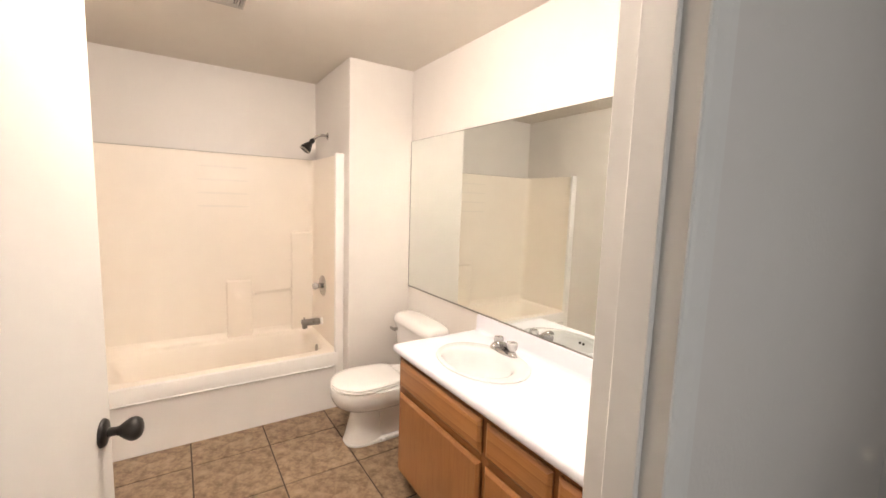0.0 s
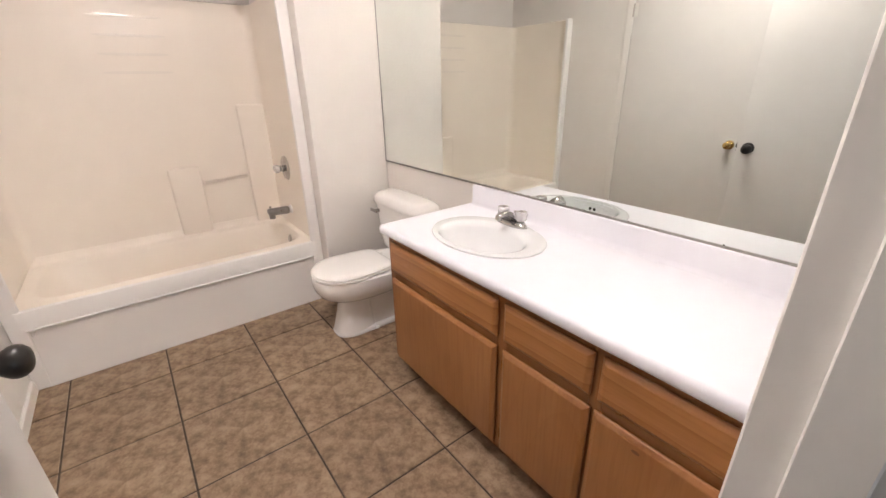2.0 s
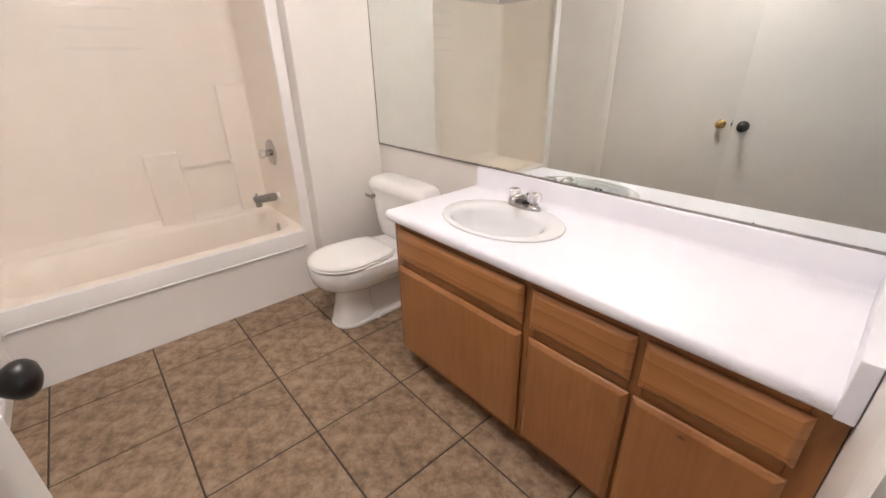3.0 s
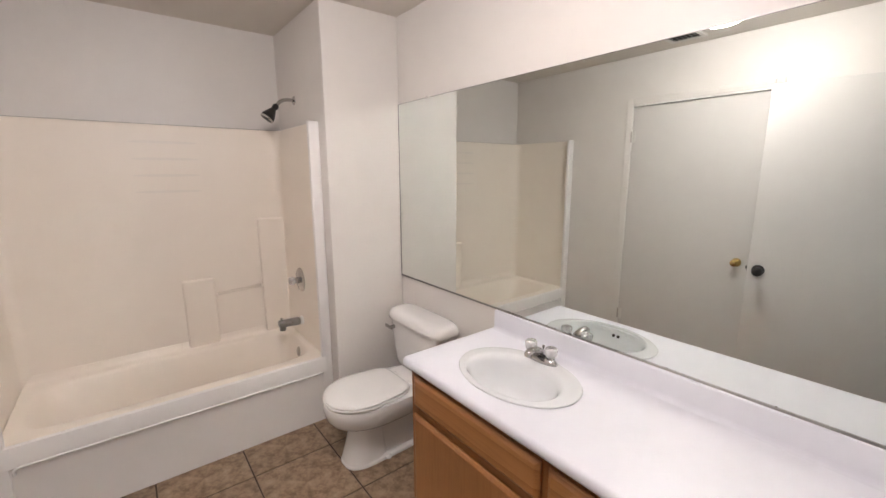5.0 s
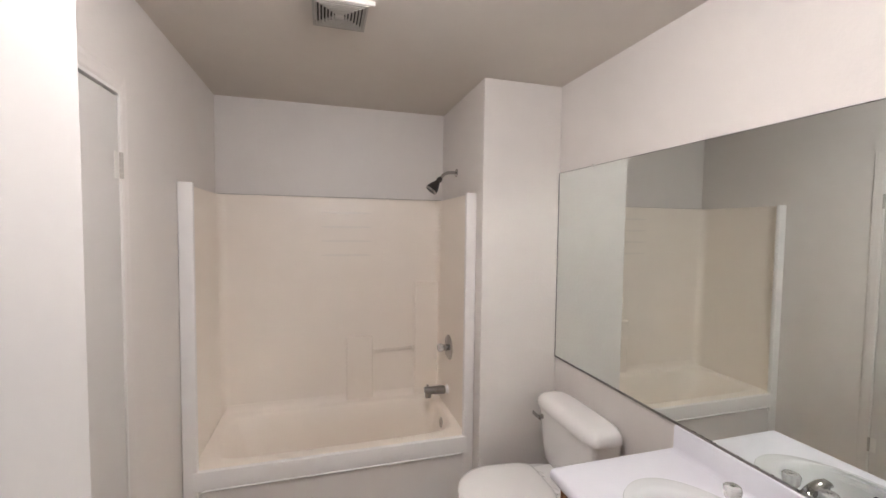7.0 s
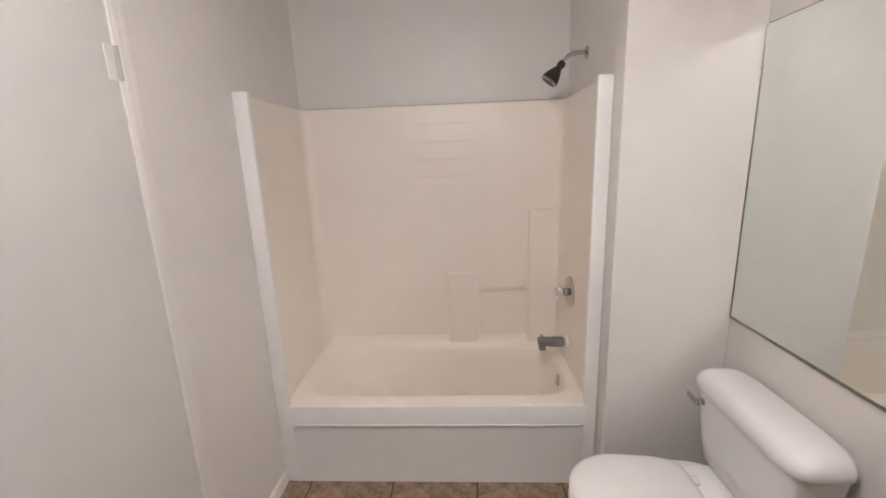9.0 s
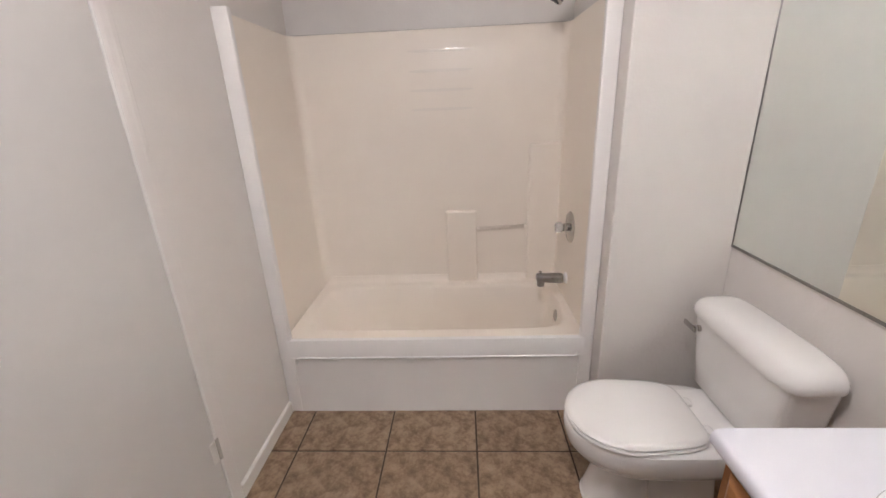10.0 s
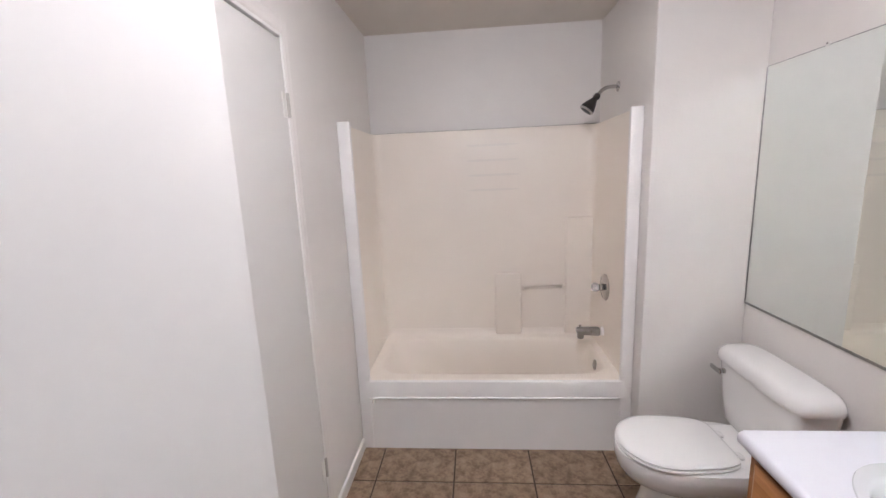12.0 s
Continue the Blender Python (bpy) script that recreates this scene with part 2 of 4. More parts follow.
# ---- structure: floor, walls, ceiling ----
floor = tagged(part("floor", slab((-0.02, YE - 0.02, -0.1), (XR + 0.02, YB, -0.0035)), M_GROUT), "brown mottled ceramic floor tiles with dark grout", "floor", kind="structure")
hall_floor = tagged(part("floor_hall", slab((-1.2, -4.1, -0.1), (2.6, YE - 0.021, 0.004)), M_CARPET), "beige carpet in the hall outside the doorway", "floor", kind="structure")
tagged(part("ceiling", slab((-0.12, YE, CEIL), (XR + 0.12, YB + 0.12, CEIL + 0.1)), M_CEIL), "off-white painted ceiling with light texture", "ceiling", kind="structure")
tagged(part("ceiling_hall", slab((-1.2, -4.1, CEIL), (2.6, YE - 0.004, CEIL + 0.1)), M_CEIL), "plain painted hall ceiling", "ceiling", kind="structure")

# closet doorway in the wall opposite the mirror
CY0, CY1, CZ = -1.524, -0.578, 2.081
bm = slab((-0.12, CY1, -0.1), (0, YB + 0.12, CEIL))
slab((-0.12, YE, -0.1), (0, CY0, CEIL), bm=bm)
slab((-0.12, CY0, CZ), (0, CY1, CEIL), bm=bm)
tagged(part("wall_west", bm, M_WALL), "off-white painted wall with a closet doorway", "wall", kind="structure")
tagged(part("wall_north", slab((0, YB, -0.1), (XS, YB + 0.12, CEIL)), M_WALL), "off-white painted wall above the tub surround", "wall", kind="structure")
tagged(part("wall_stub", slab((XS, YS, -0.1), (XR, YB + 0.12, CEIL), 0.006, 3), M_WALL), "off-white short wall beside the tub and toilet", "wall", kind="structure")
tagged(part("wall_east", slab((XR, YE, -0.1), (XR + 0.12, YB + 0.12, CEIL)), M_WALL), "off-white textured wall that carries the mirror", "wall", kind="structure")
# entry wall with the doorway
DX0, DX1, DZ = 0.172, 1.066, 2.045
bm = slab((-1.2, YH, -0.1), (DX0 - 0.02, YE, CEIL))
slab((DX1 + 0.02, YH, -0.1), (2.6, YE, CEIL), bm=bm)
slab((DX0 - 0.02, YH, DZ + 0.02), (DX1 + 0.02, YE, CEIL), bm=bm)
tagged(part("wall_south", bm, M_WALL), "off-white painted wall with the entry doorway", "wall", kind="structure")
# hall shell with a daylight opening behind the viewer
bm = slab((-1.3, -4.1, -0.1), (-1.2, YH, CEIL))
slab((2.6, -4.1, -0.1), (2.7, YH, CEIL), bm=bm)
slab((-1.3, -4.12, -0.1), (0.5, -4.0, CEIL), bm=bm)
slab((1.5, -4.12, -0.1), (2.7, -4.0, CEIL), bm=bm)
slab((0.5, -4.12, -0.1), (1.5, -4.0, 0.9), bm=bm)
slab((0.5, -4.12, 2.1), (1.5, -4.0, CEIL), bm=bm)
tagged(part("wall_hall", bm, M_HALL), "plain off-white hall walls", "wall", kind="structure")

# ---- door frames ----
frame_1 = thing("door_frame_entry", "white painted wooden door frame of the entry", "door frame", kind="structure")
bm = slab((DX1, YH - 0.004, 0), (DX1 + 0.02, YE + 0.004, DZ), 0.002, 1)
part("jamb", bm, M_TRIM, frame_1)
part("jamb", slab((DX0 - 0.02, YH - 0.004, 0), (DX0, YE + 0.004, DZ), 0.002, 1), M_TRIM, frame_1)
part("head_jamb", slab((DX0 - 0.02, YH - 0.004, DZ), (DX1 + 0.02, YE + 0.004, DZ + 0.018), 0.002, 1), M_TRIM, frame_1)
part("door_stop", slab((DX1 - 0.012, YH + 0.03, 0), (DX1, YE - 0.038, DZ), 0.002, 1), M_TRIM, frame_1)
part("door_stop", slab((DX0, YH + 0.03, 0), (DX0 + 0.012, YE - 0.038, DZ), 0.002, 1), M_TRIM, frame_1)
part("door_stop", slab((DX0 + 0.0125, YH + 0.03, DZ - 0.012), (DX1 - 0.0125, YE - 0.038, DZ), 0.002, 1), M_TRIM, frame_1)


def casing_profile(w):
    """Across a casing strip: distance from the opening, and how far it stands off the wall."""
    return [(0.0, 0.0), (0.0, 0.0035), (0.008, 0.0065), (w * 0.45, 0.0085), (w * 0.6, 0.010), (w - 0.006, 0.010), (w, 0.007), (w, 0.0)]


def casing(parent, a, b, out, off, w=0.057, material=None):
    """A moulded strip from a to b; out leads away from the opening, off leads away from the wall."""
    a, b, out, off = Vector(a), Vector(b), Vector(out), Vector(off)
    loops = [[p + out * d + off * h for d, h in casing_profile(w)] for p in (a, b)]
    return part("casing", rings(loops), material or M_TRIM, parent)


for yy, side in ((YH, -1), (YE, 1)):
    casing(frame_1, (DX1 + 0.006, yy, 0.004), (DX1 + 0.006, yy, DZ + 0.06), (1, 0, 0), (0, side, 0))
    casing(frame_1, (DX0 - 0.006, yy, 0.004), (DX0 - 0.006, yy, DZ + 0.06), (-1, 0, 0), (0, side, 0))
    casing(frame_1, (DX0 - 0.005, yy, DZ + 0.006), (DX1 + 0.005, yy, DZ + 0.006), (0, 0, 1), (0, side, 0))
part("strike_plate", slab((DX1 - 0.0015, YE - 0.034, 0.860), (DX1 - 0.0001, YE - 0.004, 0.918), 0.0006, 1), M_BLACK, frame_1, "dark metal strike plate")

frame_2 = thing("door_frame_closet", "off-white painted closet door frame", "door frame", kind="structure")
part("jamb", slab((-0.118, CY1 - 0.016, 0), (0.003, CY1 - 0.0005, CZ - 0.002), 0.002, 1), M_TRIM, frame_2)
part("jamb", slab((-0.118, CY0 + 0.0005, 0), (0.003, CY0 + 0.016, CZ - 0.002), 0.002, 1), M_TRIM, frame_2)
part("head_jamb", slab((-0.118, CY0 + 0.0165, CZ - 0.018), (0.003, CY1 - 0.0165, CZ - 0.002), 0.002, 1), M_TRIM, frame_2)
casing(frame_2, (0, CY1 - 0.008, 0.0), (0, CY1 - 0.008, CZ + 0.044), (0, 1, 0), (1, 0, 0), 0.05, M_WALL)
casing(frame_2, (0, CY0 + 0.008, 0.0), (0, CY0 + 0.008, CZ + 0.044), (0, -1, 0), (1, 0, 0), 0.05, M_WALL)
casing(frame_2, (0, CY0 + 0.009, CZ - 0.006), (0, CY1 - 0.009, CZ - 0.006), (0, 0, 1), (1, 0, 0), 0.05, M_WALL)
part("back_panel", slab((-0.118, CY0 + 0.017, 0.0), (-0.10, CY1 - 0.017, CZ - 0.02)), M_DARK, frame_2)

base_1 = tagged(part("baseboard", rings([[(0, yy, 0.0005), (0.012, yy, 0.0005), (0.012, yy, 0.056), (0.009, yy, 0.062), (0.003, yy, 0.066), (0, yy, 0.066)] for yy in (CY1 + 0.043, -0.02)]), M_TRIM), "low off-white painted baseboard", "baseboard", kind="structure")


# ---- doors ----
def knob(parent, m, material, rose=0.033, length=0.062, head=0.028):
    """A door knob on a round rose, standing along +z of m."""
    k = part("knob", turned([(0.0115, 0.006), (0.0100, length * 0.45), (0.0125, length * 0.55), (head * 0.74, length - head * 0.62), (head * 0.96, length - head * 0.25), (head, length), (head * 0.95, length + head * 0.26), (head * 0.74, length + head * 0.52), (head * 0.4, length + head * 0.66), (0.001, length + head * 0.69)], 28, m), material, parent, smooth=True)
    part("rose", turned([(rose, 0.0), (rose, 0.004), (rose * 0.9, 0.008), (rose * 0.55, 0.011), (0.012, 0.012)], 28, m), material, k, smooth=True)
    return k


def hinge(parent, m):
    h = part("hinge", slab((-0.002, -0.032, -0.044), (0.0012, 0.0, 0.044), 0.0004, 1), M_PLASTIC, parent, "painted-over butt hinge")
    h.matrix_local = m
    for k in range(5):
        z0 = -0.044 + k * 0.0178
        kn = part("knuckle", turned([(0.0062, z0), (0.0062, z0 + 0.0168)], 12, Matrix.Translation((0.005, 0.002, 0))), M_GRILLE, h, smooth=True)
    return h


def flush_door(width, height, thick, material):
    return slab((0, -thick, 0.012), (width, 0, height), 0.0015, 1)


DOOR_W, DOOR_ANGLE = 0.872, 80.0
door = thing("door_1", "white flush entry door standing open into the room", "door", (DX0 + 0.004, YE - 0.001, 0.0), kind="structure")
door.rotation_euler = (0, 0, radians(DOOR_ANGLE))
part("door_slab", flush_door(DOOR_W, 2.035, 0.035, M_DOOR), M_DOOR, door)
knob(door, pose(DOOR_W - 0.056, -0.0352, 0.950, 90, 0, 0), M_BLACK)
knob(door, pose(DOOR_W - 0.056, 0.0002, 0.950, -90, 0, 0), M_BLACK)
part("latch_plate", slab((DOOR_W + 0.0001, -0.03, 0.93), (DOOR_W + 0.0016, -0.006, 0.986), 0.0005, 1), M_BLACK, door, "dark metal latch plate")
part("latch_bolt", slab((DOOR_W + 0.0017, -0.024, 0.948), (DOOR_W + 0.009, -0.012, 0.968), 0.002, 2), M_BLACK, door)
for hz in (0.25, 1.05, 1.83):
    part("hinge", turned([(0.006, hz - 0.045), (0.006, hz + 0.045)], 12, Matrix.Translation((-0.002, 0.0065, 0))), M_BLACK, door, smooth=True)

closet = thing("door_2", "closed off-white flush closet door with brass knob", "door", (-0.037, CY1 - 0.0172, 0.0), kind="structure")
closet.rotation_euler = (0, 0, radians(-90))
part("door_slab", slab((0, 0.0, 0.014), (CY1 - CY0 - 0.038, 0.035, CZ - 0.026), 0.0015, 1), M_DOOR, closet)
knob(closet, pose(CY1 - CY0 - 0.038 - 0.075, 0.0352, 0.912, -90, 0, 0), M_BRASS, 0.031, 0.048, 0.025)
for hz in (0.31, 1.825):
    hinge(closet, pose(-0.001, 0.0365, hz, 0, 0, 90))


# ---- bathtub with its one-piece surround ----
TL, TR = 0.066, 1.438         # inner edges of the front posts
YF, YI = -0.052, 0.622        # front face of the unit, inner face of its back
RIM, TOP = 0.420, 1.828
tub = thing("bathtub", "ivory one-piece fibreglass bathtub with tall surround", "bathtub", (0.73, 0.25, 0))
tub.matrix_world = Matrix.Identity(4)


def tub_front(x0, x1, z0, z1, y0, y1, yb, r=0.03, n=8):
    """A panel with rounded upper corners whose face leans from y0 at its foot to y1 at its top."""
    pts = [(x0, z0), (x1, z0)]
    for c, sgn in ((x1 - r, 1), (x0 + r, -1)):
        for k in range(n + 1):
            a = math.pi / 2 * k / n
            if sgn > 0:
                pts.append((c + r * math.cos(a), z1 - r + r * math.sin(a)))
            else:
                pts.append((c - r * math.sin(a), z1 - r + r * math.cos(a)))
    lean = lambda z: y0 + (y1 - y0) * (z - z0) / (z1 - z0)
    return rings([[(x, lean(z), z) for x, z in pts], [(x, yb, z) for x, z in pts]])


# skirt: an outer board with a raised band along its top
bm = rings([[(x, YF + 0.006, 0.002), (x, YF + 0.012, 0.3080), (x, YF + 0.009, 0.3160), (x, YF + 0.001, 0.3210), (x, YF, 0.3280), (x, YF, RIM - 0.006), (x, YF + 0.0018, RIM - 0.0018), (x, YF + 0.006, RIM), (x, 0.02, RIM), (x, 0.02, 0.002)] for x in (TL - 0.02, TL + 0.012, TR - 0.012, TR + 0.02)])
part("skirt", bm, M_TUBW, tub, "white lower skirt of the tub", smooth=True)
lip = pipe([(TL + 0.012, YF + 0.010, 0.2840), (TL + 0.013, YF + 0.006, 0.3040), (TL + 0.022, YF + 0.003, 0.3160), (TL + 0.04, YF + 0.002, 0.3215), (0.73, YF + 0.002, 0.3215), (TR - 0.04, YF + 0.002, 0.3215), (TR - 0.022, YF + 0.005, 0.3215), (TR - 0.012, YF + 0.004, 0.3215), (TR - 0.006, YF + 0.004, 0.3380)], 0.0062, 12)
part("skirt_lip", lip, M_CHINA, tub, smooth=True)

# basin: from the flat rim down to the floor of the tub
N = 96


def basin_ring(x0, x1, y0, y1, z, power):
    return oval((x0 + x1) / 2, (y0 + y1) / 2, (x1 - x0) / 2, (y1 - y0) / 2, z, N, power)


loops = [
    basin_ring(TL - 0.028, TR + 0.028, YF + 0.021, YI + 0.02, RIM - 0.02, 40),
    basin_ring(TL - 0.028, TR + 0.028, YF + 0.021, YI + 0.02, RIM + 0.001, 40),
    basin_ring(TL + 0.022, TR - 0.018, YF + 0.083, YI - 0.045, RIM + 0.001, 9),
    basin_ring(TL + 0.034, TR - 0.026, YF + 0.096, YI - 0.057, RIM - 0.006, 7),
    basin_ring(TL + 0.045, TR - 0.033, YF + 0.104, YI - 0.066, RIM - 0.022, 6),
    basin_ring(TL + 0.085, TR - 0.042, YF + 0.115, YI - 0.078, RIM - 0.10, 5.5),
    basin_ring(TL + 0.15, TR - 0.06, YF + 0.13, YI - 0.092, RIM - 0.22, 5),
    basin_ring(TL + 0.215, TR - 0.085, YF + 0.15, YI - 0.11, RIM - 0.305, 4.5),
    basin_ring(TL + 0.27, TR - 0.13, YF + 0.19, YI - 0.15, RIM - 0.335, 4),
    basin_ring(TL + 0.42, TR - 0.3, YF + 0.26, YI - 0.22, RIM - 0.342, 3),
]
part("basin", rings(loops, cap_start=False), M_TUB, tub, smooth=True)

# surround: one shell bent round the alcove, a rounded corner at each end
R = 0.055


def shell_plan(grow, flare):
    """The plan of the shell's inner face, from the left front round to the right front."""
    xl, xr, yb = 0.022 + flare - grow, XS - 0.03 - flare + grow, YI + grow
    r = max(R - grow * 0.5, 0.004)
    pts = [(xl + 0.012 * (1 - min(grow, 0.012) / 0.012), YF + 0.005), (xl, 0.02)]
    pts += [(xl + r - r * math.cos(math.pi / 2 * k / 8), yb - r + r * math.sin(math.pi / 2 * k / 8)) for k in range(9)]
    pts += [(xr - r + r * math.sin(math.pi / 2 * k / 8), yb - r + r * math.cos(math.pi / 2 * k / 8)) for k in range(9)]
    pts += [(xr, 0.02), (xr - 0.012 * (1 - min(grow, 0.012) / 0.012), YF + 0.005)]
    return pts


inner = lambda z: [(x, y, z) for x, y in shell_plan(0.0, 0.012 * (TOP - z) / (TOP - RIM))]
outer = lambda z: [(x, y, z) for x, y in shell_plan(0.018, 0.0)]
loops = [outer(RIM - 0.015), inner(RIM - 0.015), inner(RIM + 0.3), inner(1.1), inner(1.5), inner(TOP - 0.012)]
loops += [[(x, y, TOP - 0.003) for x, y in shell_plan(0.003, 0)], [(x, y, TOP) for x, y in shell_plan(0.009, 0)], outer(TOP)]
bm = bmesh.new()
vs = [[bm.verts.new(p) for p in loop] for loop in loops]
for a, b in zip(vs, vs[1:]):
    for k in range(len(a) - 1):
        bm.faces.new((a[k], a[k + 1], b[k + 1], b[k]))
part("surround", bm, M_TUB, tub, "glossy ivory surround wall", smooth=True)
# cove along the foot of the surround
cove = [[(TL - 0.02 + k * (TR - TL + 0.04) / 2, YI - 0.045, RIM + 0.0015), (TL - 0.02 + k * (TR - TL + 0.04) / 2, YI - 0.03, RIM + 0.004), (TL - 0.02 + k * (TR - TL + 0.04) / 2, YI - 0.012, RIM + 0.018), (TL - 0.02 + k * (TR - TL + 0.04) / 2, YI - 0.004, RIM + 0.045), (TL - 0.02 + k * (TR - TL + 0.04) / 2, YI + 0.006, RIM + 0.05), (TL - 0.02 + k * (TR - TL + 0.04) / 2, YI + 0.006, RIM + 0.0015)] for k in range(3)]
part("cove", rings(cove), M_TUB, tub, smooth=True)
# front posts
for x0, x1 in ((0.0015, TL), (TR, XS - 0.0015)):
    part("front_post", slab((x0, YF + 0.004, 0.002), (x1, YF + 0.034, TOP + 0.004), 0.006, 3), M_TUBW, tub, "white front edge of the surround", smooth=True)
# moulded shelves and the bar between them
YP = YI - 0.026


def ledge(x0, x1, z1):
    return slab((x0, YP, RIM + 0.002), (x1, YI + 0.006, z1), 0.015, 4)


part("moulded_shelf", ledge(0.807, 0.990, 0.873), M_TUB, tub, smooth=True)
part("moulded_shelf", ledge(1.283, 1.462, 1.240), M_TUB, tub, smooth=True)
part("grab_bar", pipe([(0.992, YP + 0.014, 0.758), (1.281, YP + 0.014, 0.768)], 0.0105, 16), M_CLEAR_BAR, tub, "clear acrylic grab bar", smooth=True)
for bx, bz in ((0.996, 0.758), (1.277, 0.768)):
    part("bar_socket", turned([(0.015, -0.006), (0.016, 0.003), (0.012, 0.006)], 16, pose(bx, YP + 0.014, bz, 0, 90, 0)), M_TUB, tub, smooth=True)
def moulding(x0, x1, y, z, radius, rise):
    """A shallow swelling along x on a wall at y, fading out at both ends."""
    g = bmesh.new()
    half = math.acos(1 - rise / radius)
    rows = []
    for n in range(27):
        u = n / 26
        fade = min(1.0, 3 * u, 3 * (1 - u))
        row = []
        for q in range(15):
            a = half * (q / 7 - 1)
            row.append(g.verts.new((x0 + (x1 - x0) * u, y + 0.0008 - fade * (rise - radius * (1 - math.cos(a))) - 0.0004 * fade, z + radius * math.sin(a))))
        rows.append(row)
    for n in range(26):
        for q in range(14):
            g.faces.new((rows[n][q], rows[n + 1][q], rows[n + 1][q + 1], rows[n][q + 1]))
    bmesh.ops.recalc_face_normals(g, faces=g.faces)
    return g


# shallow level ribs moulded high on the back of the surround
for k in range(4):
    zz = 1.437 + 0.0965 * k
    part("moulded_rib", moulding(0.52, 1.10, YI, zz, 0.055, 0.0009), M_RIB, tub, smooth=True)
part("overflow_plate", turned([(0.034, 0.0), (0.034, 0.004), (0.028, 0.009), (0.006, 0.011)], 28, pose(TR - 0.035, 0.285, 0.350, 0, -84, 0)), M_CHROME, tub, "round chrome overflow plate", smooth=True)
part("drain", turned([(0.032, 0.0), (0.032, 0.002), (0.026, 0.003), (0.006, 0.0015)], 24, pose(TR - 0.21, 0.285, RIM - 0.341)), M_CHROME, tub, smooth=True)
tagged(part("caulk", pipe([(0.012, YF + 0.018, 0.003), (0.73, YF + 0.016, 0.002), (XS, YF + 0.018, 0.003)], 0.004, 6), M_CAULK), "grey caulk line along the foot of the tub", "caulk", kind="structure")
tagged(part("caulk", pipe([(0.01, YB - 0.012, TOP + 0.002), (0.73, YB - 0.012, TOP + 0.001), (XS - 0.01, YB - 0.012, TOP + 0.002)], 0.003, 6), M_CAULK), "grey caulk line along the top of the surround", "caulk", kind="structure")

# ---- tub and shower fittings ----
XW = XS - 0.0375          # face of the surround that carries the fittings
valve = thing("shower_valve", "round chrome shower valve with clear handle", "shower valve", (XW, 0.33, 0.836))
part("escutcheon", turned([(0.082, 0.0), (0.082, 0.003), (0.074, 0.010), (0.04, 0.014), (0.03, 0.016)], 40, pose(0, 0, 0, 0, -90, 0)), M_CHROME, valve, smooth=True)
part("stem", turned([(0.021, 0.012), (0.021, 0.038), (0.015, 0.042)], 24, pose(0, 0, 0, 0, -90, 0)), M_CHROME, valve, smooth=True)
part("handle", turned([(0.014, 0.040), (0.022, 0.044), (0.027, 0.052), (0.027, 0.07), (0.022, 0.078), (0.006, 0.08)], 10, pose(0, 0, 0, 0, -90, 0)), M_CLEAR, valve, "clear faceted acrylic handle")
spout = thing("tub_spout", "dull chrome tub spout with diverter pull", "spout", (XW - 0.026, 0.34, 0.548))
bm = rings([oval(0, 0, 0.024, 0.027, 0, 24, 2.4)] + [[(p[0] + dx, p[1], p[2]) for p in oval(0, 0, sx, sy, z, 24, 2.6)] for z, sx, sy, dx in ((0.012, 0.027, 0.028, 0), (0.05, 0.026, 0.027, 0.001), (0.10, 0.024, 0.025, 0.003), (0.128, 0.023, 0.024, 0.006), (0.138, 0.016, 0.018, 0.008))])
bm.transform(pose(0, 0, 0, 0, -90, 0))
part("spout_body", bm, M_STEEL, spout, smooth=True)
part("collar", turned([(0.03, 0.0), (0.03, 0.005), (0.024, 0.014)], 24, pose(0.022, 0, 0, 0, -90, 0)), M_TUBW, spout, "pale collar at the wall", smooth=True)
part("spout_mouth", turned([(0.019, -0.043), (0.021, -0.02), (0.02, 0.0)], 20, pose(-0.113, 0, 0)), M_STEEL, spout, smooth=True)
part("diverter_pull", turned([(0.003, 0.018), (0.003, 0.034), (0.008, 0.036), (0.008, 0.042), (0.003, 0.044)], 14, pose(-0.118, 0, 0)), M_CHROME, spout, smooth=True)
shower = thing("shower_fitting", "dark shower head with chrome ring on bent arm", "shower fitting", (XS, 0.335, 1.993))
part("flange", turned([(0.028, 0.0), (0.027, 0.004), (0.018, 0.009), (0.011, 0.011)], 28, pose(0, 0, 0, 0, -90, 0)), M_CHROME, shower, smooth=True)
part("arm", pipe([(0, 0, 0), (-0.02, 0, 0.001), (-0.04, 0, 0.001), (-0.065, 0, -0.003), (-0.085, 0, -0.013), (-0.10, 0, -0.028), (-0.112, 0, -0.042)], 0.0105, 16), M_CHROME, shower, smooth=True)
hm = Matrix.Translation((-0.110, 0, -0.040)) @ pose(0, 0, 0, 0, 218, 0) @ Matrix.Scale(1.12, 4)
head = part("head", turned([(0.012, -0.004), (0.016, 0.002), (0.017, 0.016), (0.013, 0.022), (0.016, 0.03), (0.026, 0.05), (0.034, 0.07), (0.0365, 0.082), (0.036, 0.086)], 32, hm), M_BLACK, shower, smooth=True)
part("face_ring", turned([(0.036, 0.0862), (0.037, 0.089), (0.035, 0.094), (0.029, 0.095), (0.028, 0.0915)], 28, hm), M_CHROME, head, "chrome face ring", smooth=True)
part("spray_face", turned([(0.0278, 0.0865), (0.0278, 0.0925), (0.012, 0.094), (0.004, 0.0945)], 28, hm), M_RUBBER, head, "dark rubber spray face", smooth=True)
part("lever", slab((-0.004, 0.033, 0.07), (0.004, 0.046, 0.078), 0.002, 2), M_STEEL, head).matrix_local = hm

# ---- toilet ----
TY = -0.512
toilet = thing("toilet", "white porcelain toilet with closed lid", "toilet", (1.6, TY, 0))
toilet.matrix_world = Matrix.Diagonal((1, 1, 0.955, 1))


